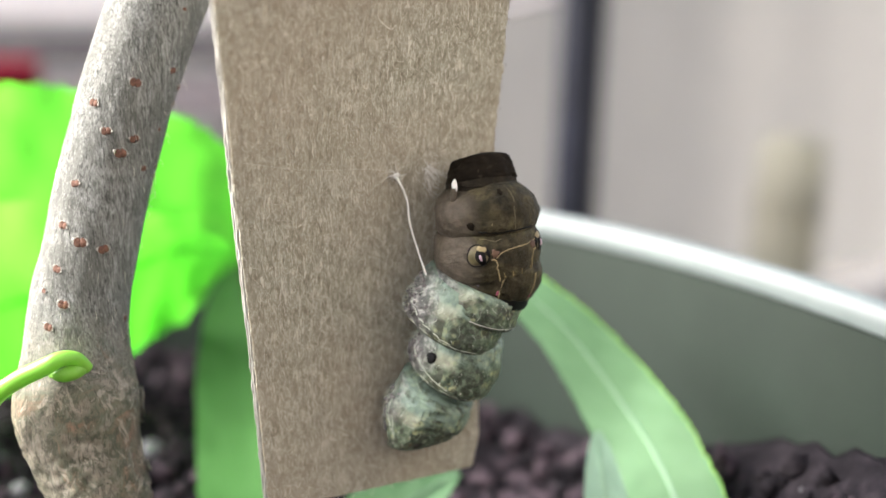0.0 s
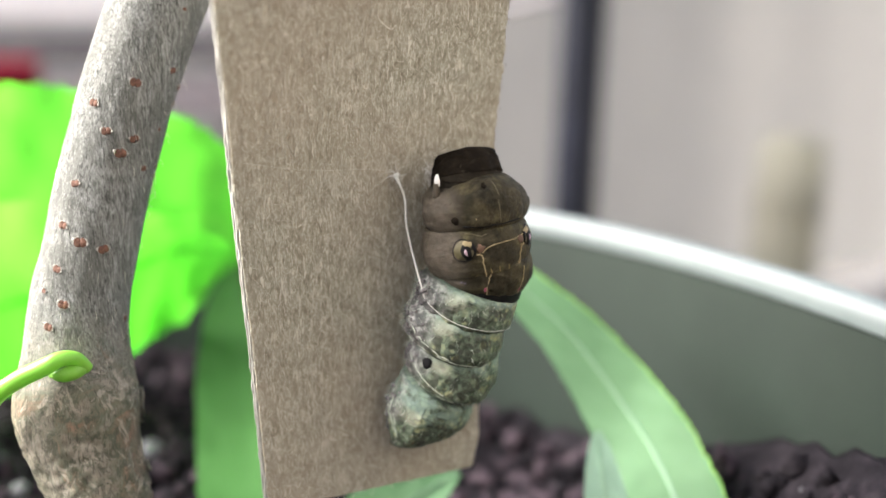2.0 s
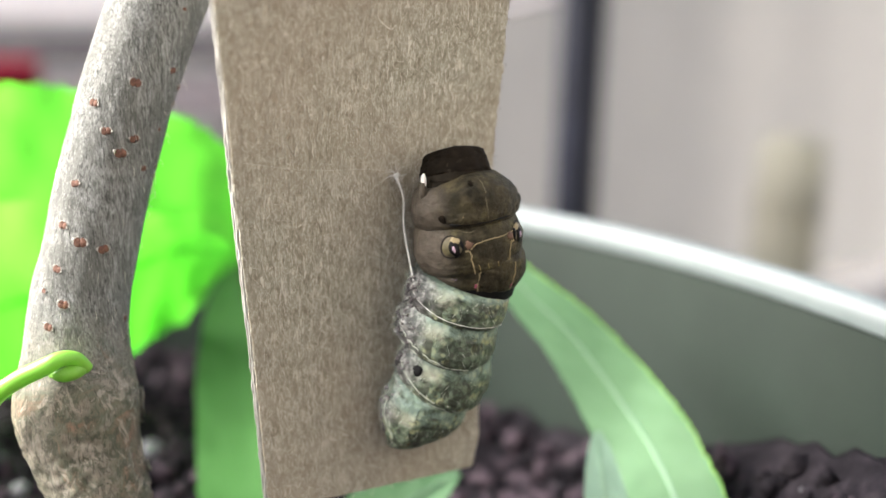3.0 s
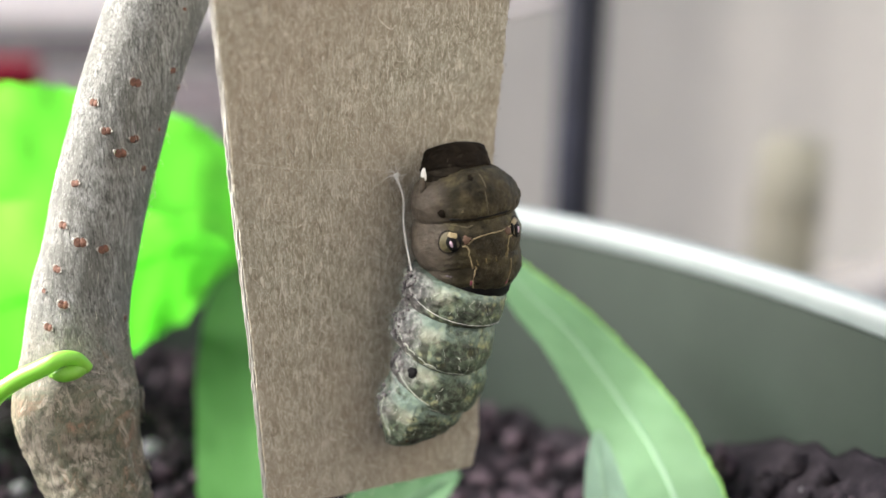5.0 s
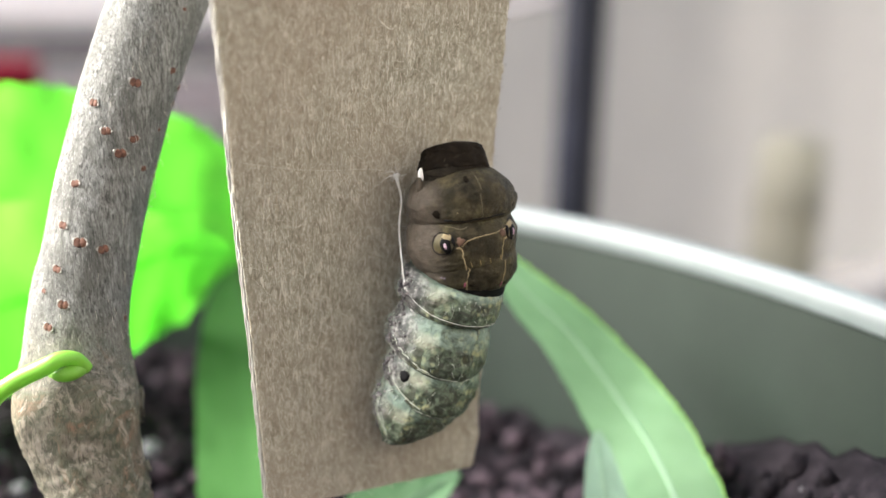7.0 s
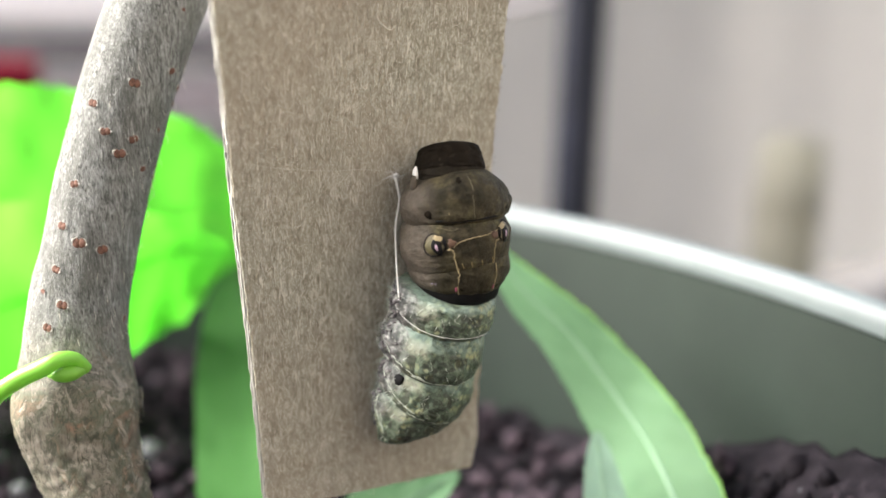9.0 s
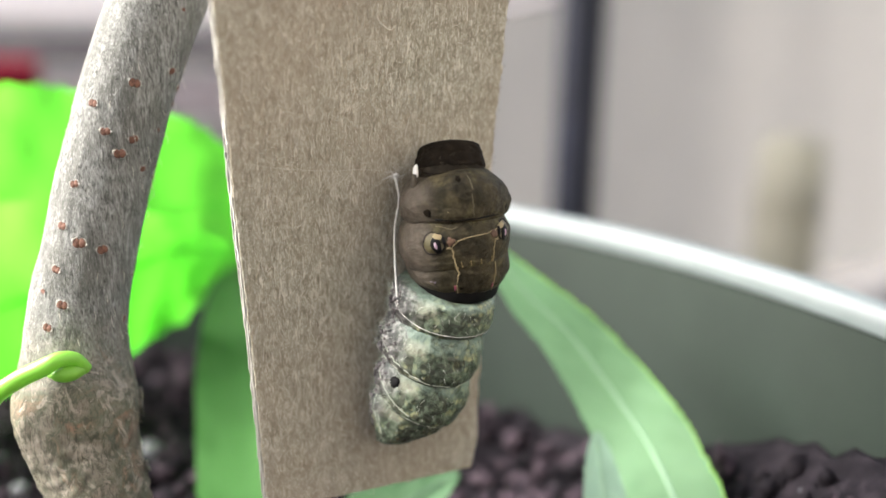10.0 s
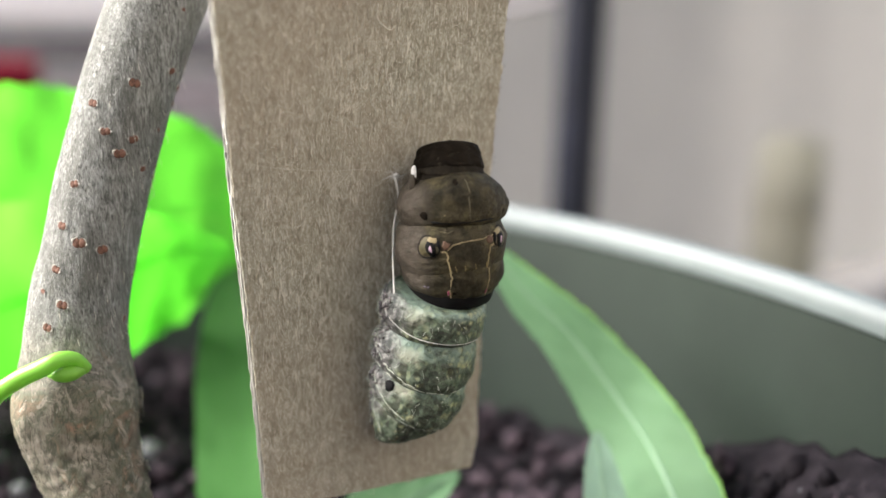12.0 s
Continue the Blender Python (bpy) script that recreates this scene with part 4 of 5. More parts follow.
def caterpillar():
    t = tagged(new("caterpillar"), "plump olive-brown and grey-green caterpillar with eyespots clinging to the card", "caterpillar")
    t.matrix_basis = CARD
    segs = {}

    # head end: a brown hood with a dark, flat-topped collar plate
    hd = Segment(4.3, 3.9, 4.2, [(-4.5, 0.96), (-2.5, 1.04), (-0.8, 1.0), (0.4, 0.95), (1.6, 0.88), (2.4, 0.83), (2.85, 0.76), (3.0, 0.5), (3.05, 0.02)], 0.14, 0.8, 3, square=0.78, dip=-0.45)
    head = part("head", hd.mesh(), M_HOOD, t, "brown head end with a dark collar")
    pl = Segment(4.34, 3.95, 4.2, [(0.1, 0.93), (0.2, 0.985), (1.0, 0.955), (2.0, 0.885), (2.6, 0.835), (3.0, 0.765), (3.16, 0.5), (3.22, 0.02)], 0.24, 0.9, 6, square=0.80, dip=-0.5)
    part("collar_plate", pl.mesh(), M_HEADPLATE, head, "near-black collar plate")
    part("collar_fold", hd.line([(-75, -0.5), (-30, -0.9), (10, -0.8), (60, -0.5)], 0.12, -0.03, 0.12, 4), M_HEADPLATE, head)
    for th, z in ((-52, -1.7), (-8, -1.9), (35, -1.8)):
        part("dark_spot", hd.patch(th, z, 0.42, 0.32, 0.02, 0, 0, 28, 0.5), M_HEADPLATE, head)
    bm = bmesh.new()
    tube(bm, spline([Vector((-3.2, 0.4, -3.0)) * MM, Vector((-4.5, -0.6, -2.6)) * MM, Vector((-5.2, -1.3, -1.8)) * MM, Vector((-5.15, -1.45, -0.5)) * MM], 6), [0.0006 - 0.000012 * i for i in range(19)], 10)
    part("foreleg", bm, M_THORAX, head, "brown jointed foreleg")
    bm = bmesh.new()
    lump(bm, Vector((-5.05, -1.5, -0.25)) * MM, (0.00036, 0.00036, 0.00090), 0.0, 2, 0.2)
    part("leg_tip", bm, M_SILK, head, "white glossy leg tip")

    # second ring of the thorax
    s = segs["T2"] = Segment(6.55, 6.2, 6.2, [(2.95, 0.3), (2.85, 0.52), (2.45, 0.72), (1.7, 0.87), (0.6, 0.97), (-0.8, 0.995), (-2.2, 0.985), (-3.0, 0.955), (-3.5, 0.90), (-3.8, 0.80)], 0.2, 0.55, 11,
                             swell=((-80, -1.2, 26, 1.9, 0.55), (-75, 2.2, 38, 1.4, -0.65), (80, -1.6, 22, 1.3, 0.75), (76, 0.7, 18, 0.9, 0.2), (62, 2.0, 34, 1.3, -0.65), (-22, 0.8, 20, 2.2, 0.22), (24, 0.5, 22, 2.4, 0.22)))
    t2 = part("thorax_ring", s.mesh(), M_THORAX, t)
    part("back_line", s.line([(-2, 1.9), (0, 0.8), (-1, -1.0), (0, -3.0)], 0.08, 0.0, 0.14, 2), M_TAN, t2)
    part("dark_spot", s.patch(-51, -2.2, 0.5, 0.55, 0.03, 20, 0, 28, 0.4), M_HEADPLATE, t2)
    part("dark_spot", s.patch(-14, 1.7, 0.45, 0.5, 0.03, 0, 0, 28, 0.4), M_HEADPLATE, t2)
    part("dark_spot", s.patch(51, -2.2, 0.5, 0.55, 0.03, 0, 0, 28, 0.4), M_HEADPLATE, t2)
    part("pale_fleck", s.patch(-28, -2.4, 0.09, 0.34, 0.04, -14), M_YELLOW, t2)
    part("fold", s.line([(-44, -3.0), (-20, -3.25), (10, -3.2), (38, -3.05)], 0.16, -0.06, 0.1, 12), M_BLACK, t2, "dark crease")

    # eyespot ring
    s = segs["T3"] = Segment(6.85, 6.6, 6.4, [(3.5, 0.84), (3.0, 0.92), (2.2, 0.97), (0.6, 1.0), (-1.0, 0.985), (-2.2, 0.945), (-2.8, 0.90), (-3.3, 0.80)], 0.16, 0.55, 21,
                             swell=((-84, 0.2, 24, 1.7, 0.40), (84, 0.3, 20, 1.5, 0.4), (-40, 0.7, 15, 1.4, 0.22), (40, 0.7, 15, 1.4, 0.35)))
    t3 = part("eyespot_ring", s.mesh(), M_THORAX, t)
    for th, sg in ((-41.6, 1), (41.6, -1)):
        eye = part("eyespot", s.patch(th, 0.75, 1.35, 1.3, 0.05), M_TAN, t3, "olive eyespot ringed in straw yellow")
        part("eye_ring", s.patch(th, 0.75, 1.42, 1.38, 0.07, 0, 0.93), M_BLACK, eye, "thin black outer ring")
        part("eye_glow", s.patch(th - sg * 3.5, 0.7, 0.8, 0.95, 0.07, 0, 0, 28, 0.2), M_OLIVE_YELLOW, eye)
        part("eye_patch", s.patch(th + sg * 5, 1.5, 0.72, 0.38, 0.12, sg * -18, 0, 28, 0.3), M_YELLOW, eye)
        part("eye_black", s.patch(th + sg * 3, 0.58, 0.70, 1.14, 0.13, sg * 8), M_BLACK, eye, "black pupil ring")
        part("eye_pupil", s.patch(th + sg * 2.8, 0.52, 0.18, 0.46, 0.2, sg * 10), M_PINK, eye, "pale lilac pupil")
        part("eye_bar", s.patch(th + sg * 11, 0.95, 0.22, 0.66, 0.14, sg * 10), M_BLACK, eye)
        part("eye_blot", s.patch(th + sg * 18, 0.75, 0.5, 0.55, 0.10, 0, 0, 28, 0.4), M_RUST, eye)
        part("eye_stem", s.line([(th + sg * 13, 0.0), (th + sg * 17.5, -0.1), (th + sg * 19, -1.6), (th + sg * 20, -3.1)], 0.10, 0.02, 0.12, 3), M_YELLOW, eye)
    part("cross_line", s.line([(-23, 0.2), (-15, 0.75), (-5, 0.95), (8, 0.95), (20, 1.05), (36, 1.4)], 0.075, 0.02, 0.18, 7), M_YELLOW, t3, "thin straw-yellow line")
    part("brow_line", s.line([(-38, 2.75), (-30, 2.55), (-22, 2.2), (-14, 2.35)], 0.06, 0.0, 0.12, 9), M_TAN, t3, "thin ochre line above the eyespot")
    for th in (-16, -6, 6, 20):
        part("skin_tick", s.line([(th, -1.9), (th + 0.8, -2.6)], 0.055, 0.0, 0.06, th), M_OCHRE, t3)

    # last thorax ring, with its lip over the black membrane
    s = segs["T4"] = Segment(6.3, 6.5, 6.0, [(3.6, 0.90), (2.6, 0.985), (1.2, 1.01), (-0.2, 0.99), (-1.0, 0.955), (-1.5, 0.91), (-1.7, 0.85), (-1.4, 0.76)], 0.17, 0.6, 31,
                             swell=((70, 0.6, 24, 1.4, 0.35),))
    t4 = part("rear_thorax_ring", s.mesh(), M_THORAX, t)
    for th in (-23, 23):
        part("back_line", s.line([(th, 2.4), (th + 1.5, 1.0), (th + 0.5, 0.0), (th + 2, -1.4)], 0.095, 0.01, 0.12, th), M_YELLOW, t4, "thin straw-yellow line")
        part("pink_dot", s.patch(th - 1, -0.7, 0.16, 0.38, 0.12), M_CARMINE, t4, "small carmine dot")
        part("dark_spot", s.patch(th + 6, -0.6, 0.32, 0.36, 0.03, 0, 0, 28, 0.4), M_HEADPLATE, t4)
    part("dark_spot", s.patch(-46, 1.5, 0.75, 0.45, 0.02, 10, 0, 28, 0.5), M_HEADPLATE, t4)
    part("lilac_spot", s.patch(-50, -0.4, 0.5, 0.3, 0.03, 15, 0, 28, 0.5), M_LILAC, t4, "faint lilac spot")
    part("lip", s.line([(-100, -1.45), (-70, -1.5), (-35, -1.5), (0, -1.5), (35, -1.5), (70, -1.5)], 0.10, -0.03, 0.08, 13), M_TAN, t4, "thin tan edge")
    mb = Segment(5.5, 5.95, 5.3, [(0.0, 0.8), (-0.6, 0.98), (-1.6, 1.0), (-2.4, 0.99), (-2.9, 0.96), (-3.2, 0.88)], 0.08, 0.7, 44)
    part("membrane", mb.mesh(), M_BLACK, t4, "black membrane between thorax and abdomen")

    # abdomen rings
    def abdomen(key, name, a, b, prof, seed, rim_z, lean=0.0, dip=1.3, near=0.2, fill=0.0, fill_z=1.0):
        sg = segs[key] = Segment(a, b, b * 0.9, prof, 0.20, 0.8, seed, 96, lean=lean, dip=dip, swell=((-78, 1.2, 20, 1.2, 0.25), (-104, 1.0, 22, 2.6, near), (82, fill_z, 34, 2.4, fill)))
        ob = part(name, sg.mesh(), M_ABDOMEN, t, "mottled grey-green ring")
        if rim_z is not None:
            part("rim", sg.line([(-125, rim_z + 0.1), (-95, rim_z), (-60, rim_z), (-25, rim_z), (10, rim_z), (45, rim_z), (80, rim_z), (100, rim_z)], 0.065, -0.02, 0.16, seed), M_RIDGE, ob, "cream edge")
        if rim_z is not None:
            part("rim_thread", sg.line([(-116, 2.4), (-96, 1.5), (-76, 0.3), (-56, -0.35), (-30, -0.8)], 0.085, 0.0, 0.25, seed + 1), M_RIDGE, ob, "thin cream fold")
        part("hair_line", sg.line([(-26, 1.9), (-22, 0.9), (-24, 0.0)], 0.02, 0.01, 0.08, seed + 2), M_RIDGE, ob, "fine pale hair line")
        rnd = random.Random(int(seed))
        bm = bmesh.new()
        for i in range(90):
            th, z = rnd.gauss(-105, 13), rnd.uniform(prof[-1][0] + 0.4, min(4.0, prof[0][0] - 0.7))
            r = rnd.uniform(0.08, 0.30)
            lump(bm, sg.at(th, z, r * 0.4), (r * MM, r * 0.8 * MM, r * 0.9 * MM), i * 1.3, 1, 0.5)
        tagged(part("granules", bm, M_WART, ob, "dusky grey granules along the flank"), kind="stuff")
        bm = bmesh.new()
        for i in range(110):
            low = i >= 30
            th, z = rnd.uniform(-128, -96) if low else rnd.uniform(-130, 20), rnd.uniform(prof[-1][0], min(3.5, prof[0][0] - 0.7))
            p0 = sg.at(th, z, 0.0)
            o = (sg.at(th, z, 1.0) - p0) / MM
            ln = rnd.uniform(0.25, 0.7) * MM
            tube(bm, [p0, p0 + (o + Vector((0, 0, rnd.uniform(-0.7, 0.7)))) * ln * 0.6, p0 + (o + Vector((rnd.uniform(-1, 1), 0, rnd.uniform(-1.5, 1.5) if low else -0.6))) * ln], [0.000035, 0.00003, 0.000012], 4)
        tagged(part("bristles", bm, M_RIDGE, ob, "tiny pale bristles"), kind="stuff")
        return ob

    a1 = abdomen("A1", "abdomen_ring", 6.7, 6.4, [(3.5, 0.74), (3.35, 0.89), (2.9, 0.955), (2.0, 0.98), (1.0, 0.99), (0.2, 0.985), (-0.3, 0.975), (-0.8, 0.95), (-1.05, 0.89), (-0.8, 0.78)], 41, None, 0.0, 0.7)
    a2 = abdomen("A2", "abdomen_ring", 6.4, 6.1, [(5.4, 0.84), (3.6, 0.93), (2.0, 0.975), (0.6, 1.0), (-0.3, 0.995), (-0.8, 0.975), (-1.2, 0.935), (-1.4, 0.87), (-1.1, 0.76)], 51, -1.0, near=0.6, fill=0.35)
    a3 = abdomen("A3", "abdomen_ring", 5.85, 5.65, [(5.6, 0.88), (3.6, 0.965), (2.0, 0.99), (0.6, 1.0), (-0.4, 0.985), (-1.0, 0.955), (-1.5, 0.90), (-1.7, 0.82), (-1.4, 0.74)], 61, -1.25, near=0.6, fill=0.6)
    part("black_spot", segs["A3"].patch(-64, 1.9, 0.72, 0.72, 0.16, 0, 0, 28, 0.15), M_BLACK, a3, "round black spot")
    a4 = abdomen("A4", "tail_ring", 5.5, 5.0, [(5.6, 0.97), (3.6, 1.0), (1.8, 0.95), (0.5, 0.84), (-0.6, 0.69), (-1.5, 0.55), (-2.25, 0.38), (-2.7, 0.2), (-2.8, 0.02)], 71, None, 0.65, near=0.45, fill=0.5, fill_z=0.8)
    for k in range(3):
        part("pale_streak", segs["A4"].line([(-108 + 15 * k, 3.4 - k * 0.9), (-92 + 15 * k, 0.9 - k * 0.8), (-68 + 16 * k, -0.9 - 0.45 * k)], 0.11, 0.0, 0.12, 80 + k), M_RIDGE, a4, "cream streak")
    part("rust_fleck", segs["A4"].patch(-18, -0.6, 0.28, 0.4, 0.03, 15, 0, 28, 0.4), M_RUST, a4)
    return dict(head=head, t2=t2, t3=t3, t4=t4, a1=a1, a2=a2, a3=a3, a4=a4)


BODY = caterpillar()


# ---- silk ----
def silk_girdle():
    t = tagged(new("silk_girdle"), "thin white silk thread tying the caterpillar to the card", "thread")
    t.matrix_basis = CARD
    bm = bmesh.new()
    strand = spline([(0, 0, 0), (0.0005, 0, -0.003), (-0.0001, 0, -0.007), (0.0002, 0, -0.0148), (0.0008, 0, -0.0168), (0.0018, 0, -0.0182)], 8)
    tube(bm, strand, [0.00012 + 0.00010 * max(0, 1 - i / 5) for i in range(len(strand))], 7)
    st = part("strand", bm, M_SILK, t)
    bm = bmesh.new()
    rnd = random.Random(2)
    ax, az = (-0.0077, 0.0235)
    lump(bm, (ax, -0.0010, az), (0.00045, 0.0003, 0.0004), 3.0, 2, 0.6)
    for k in range(46):
        a, ln = rnd.random() * 2 * math.pi, rnd.uniform(0.0004, 0.0017)
        tube(bm, [(ax, -0.0010, az), (ax + math.cos(a) * ln * 0.5, -0.0010, az + math.sin(a) * ln * 0.45), (ax + math.cos(a + 0.3) * ln, -0.0007, az + math.sin(a + 0.3) * ln * 0.7)], [0.00005, 0.00003, 0.00001], 4)
    part("anchor_tuft", bm, M_SILK, t, "fuzzy white silk anchor")
    wx, wz = (-0.0032, 0.0236)
    bm = bmesh.new()
    for k in range(34):
        x0, z0 = wx + rnd.gauss(0, 0.0005), wz + rnd.gauss(0, 0.0007)
        a, ln = rnd.gauss(-1.0, 0.6), rnd.uniform(0.0008, 0.0026)
        tube(bm, [(x0, -0.0009, z0), (x0 + math.cos(a) * ln * 0.5 + rnd.gauss(0, 0.0002), -0.0013, z0 + math.sin(a) * ln * 0.5), (x0 + math.cos(a) * ln, -0.0016, z0 + math.sin(a) * ln)], [0.00004, 0.00005, 0.00002], 4)
    part("silk_wisp", bm, M_SILK, t, "loose wisp of white silk on the card")
    ring = Segment(6.7, 6.4, 5.76, [(3.2, 0.93), (2.6, 0.965), (1.0, 0.995), (-0.7, 0.985)], 0, 1, 0, dip=0.7, swell=((-78, 1.2, 20, 1.2, 0.25),))
    loop = part("loop", ring.line([(-122, 3.6), (-100, 2.2), (-80, 1.0), (-60, 0.2), (-38, -0.25), (-10, -0.4), (20, -0.42), (40, -0.42)], 0.034, 0.05, 0.05, 5), M_SILK, t)
    return st, loop


STRAND, LOOP = silk_girdle()


# ---- what moves ----
def motions():
    walk(BODY["head"], [
        (0, pose(0.00165, -0.0062, 0.02271, -10, 2.3, 4.2)), (0.5, pose(-0.00008, -0.0062, 0.02286, -10, 3.3, 1.0)),
        (1, pose(0.00078, -0.0062, 0.02311, -10, 2.2, 2.8)), (1.5, pose(-0.00014, -0.0062, 0.02348, -10, -0.2, 2.2)),
        (2, pose(-0.00047, -0.0062, 0.02355, -10, 1.2, 0.6)), (2.5, pose(-0.00084, -0.0062, 0.02347, -10, 1.1, 1.0)),
        (3, pose(-0.00211, -0.0062, 0.02379, -10, 0.8, -2.1)), (3.2, pose(-0.00123, -0.0062, 0.02349, -10, 1.2, -0.9)),
        (4.8, pose(-0.00114, -0.0062, 0.02415, -10, 2.5, -0.9)), (5, pose(-0.00207, -0.0062, 0.02431, -10, 2.4, -2.6)),
        (5.5, pose(-0.00178, -0.0062, 0.02435, -10, 1.6, -1.6)), (6, pose(-0.00195, -0.0062, 0.02441, -10, 2.4, -1.8)),
        (6.5, pose(-0.00235, -0.0062, 0.02425, -10, 1.9, -4.8)), (7, pose(-0.00236, -0.0062, 0.02436, -10, 2.0, -4.1)),
        (7.2, pose(-0.00182, -0.0062, 0.02431, -10, 2.6, -3.3)), (8.8, pose(-0.00264, -0.0062, 0.02478, -10, 3.4, -5.6)),
        (9, pose(-0.00281, -0.0062, 0.02449, -10, 3.4, -6.1)), (9.5, pose(-0.00279, -0.0062, 0.02433, -10, 4.2, -6.4)),
        (10, pose(-0.00278, -0.0062, 0.02465, -10, 4.2, -6.2)), (10.5, pose(-0.00212, -0.0062, 0.02453, -10, 2.3, -2.8)),
        (11, pose(-0.00213, -0.0062, 0.02466, -10, 3.6, -4.3)), (11.5, pose(-0.00291, -0.0062, 0.02434, -10, 4.1, -7.5)),
        (12, pose(-0.00297, -0.0062, 0.02456, -10, 4.2, -7.4)),
    ])
    walk(BODY["t2"], [
        (0, pose(0.00201, -0.0066, 0.01998, -10, -0.2, 4.2)), (0.5, pose(0.00051, -0.0066, 0.02032, -10, -0.1, 1.0)),
        (1, pose(0.00120, -0.0066, 0.02055, -10, -1.0, 2.8)), (1.5, pose(0.00086, -0.0066, 0.02119, -10, -3.2, 2.2)),
        (2, pose(0.00024, -0.0066, 0.02102, -10, -3.0, 0.6)), (2.5, pose(0.00015, -0.0066, 0.02115, -10, -4.3, 1.0)),
        (3, pose(-0.00123, -0.0066, 0.02147, -10, -4.2, -2.1)), (3.2, pose(-0.00054, -0.0066, 0.02121, -10, -4.3, -0.9)),
        (4.8, pose(-0.00053, -0.0066, 0.02198, -10, -3.8, -0.9)), (5, pose(-0.00123, -0.0066, 0.02213, -10, -3.6, -2.6)),
        (5.5, pose(-0.00089, -0.0066, 0.02213, -10, -3.9, -1.6)), (6, pose(-0.00098, -0.0066, 0.02223, -10, -3.7, -1.8)),
        (6.5, pose(-0.00184, -0.0066, 0.02148, -10, -1.6, -4.8)), (7, pose(-0.00171, -0.0066, 0.02196, -10, -2.4, -4.1)),
        (7.2, pose(-0.00148, -0.0066, 0.02201, -10, -3.1, -3.3)), (8.8, pose(-0.00227, -0.0066, 0.02221, -10, -1.2, -5.6)),
        (9, pose(-0.00242, -0.0066, 0.02192, -10, -1.2, -6.1)), (9.5, pose(-0.00258, -0.0066, 0.02164, -10, -0.2, -6.4)),
        (10, pose(-0.00250, -0.0066, 0.02209, -10, -0.7, -6.2)), (10.5, pose(-0.00136, -0.0066, 0.02222, -10, -3.1, -2.8)),
        (11, pose(-0.00161, -0.0066, 0.02201, -10, -1.9, -4.3)), (11.5, pose(-0.00291, -0.0066, 0.02139, -10, 0.4, -7.5)),
        (12, pose(-0.00281, -0.0066, 0.02173, -10, 0.1, -7.4)),
    ])
    walk(BODY["t3"], [
        (0, pose(0.00218, -0.0068, 0.01387, -8, -5.0, 4.2)), (0.5, pose(0.00084, -0.0068, 0.01425, -8, -5.1, 1.0)),
        (1, pose(0.00153, -0.0068, 0.01432, -8, -5.5, 2.8)), (1.5, pose(0.00138, -0.0068, 0.01498, -8, -5.5, 2.2)),
        (2, pose(0.00066, -0.0068, 0.01475, -8, -5.6, 0.6)), (2.5, pose(0.00073, -0.0068, 0.01476, -8, -5.9, 1.0)),
        (3, pose(-0.00062, -0.0068, 0.01534, -8, -5.9, -2.1)), (3.2, pose(0.00004, -0.0068, 0.01505, -8, -5.9, -0.9)),
        (4.8, pose(-0.00018, -0.0068, 0.01583, -8, -6.0, -0.9)), (5, pose(-0.00090, -0.0068, 0.01600, -8, -5.9, -2.6)),
        (5.5, pose(-0.00044, -0.0068, 0.01597, -8, -6.1, -1.6)), (6, pose(-0.00054, -0.0068, 0.01607, -8, -5.9, -1.8)),
        (6.5, pose(-0.00177, -0.0068, 0.01544, -8, -5.8, -4.8)), (7, pose(-0.00151, -0.0068, 0.01585, -8, -5.9, -4.1)),
        (7.2, pose(-0.00115, -0.0068, 0.01582, -8, -6.0, -3.3)), (8.8, pose(-0.00214, -0.0068, 0.01613, -8, -6.1, -5.6)),
        (9, pose(-0.00231, -0.0068, 0.01581, -8, -5.9, -6.1)), (9.5, pose(-0.00249, -0.0068, 0.01551, -8, -5.9, -6.4)),
        (10, pose(-0.00242, -0.0068, 0.01599, -8, -5.4, -6.2)), (10.5, pose(-0.00102, -0.0068, 0.01595, -8, -5.3, -2.8)),
        (11, pose(-0.00153, -0.0068, 0.01560, -8, -4.4, -4.3)), (11.5, pose(-0.00309, -0.0068, 0.01518, -8, -3.7, -7.5)),
        (12, pose(-0.00299, -0.0068, 0.01545, -8, -3.2, -7.4)),
    ])
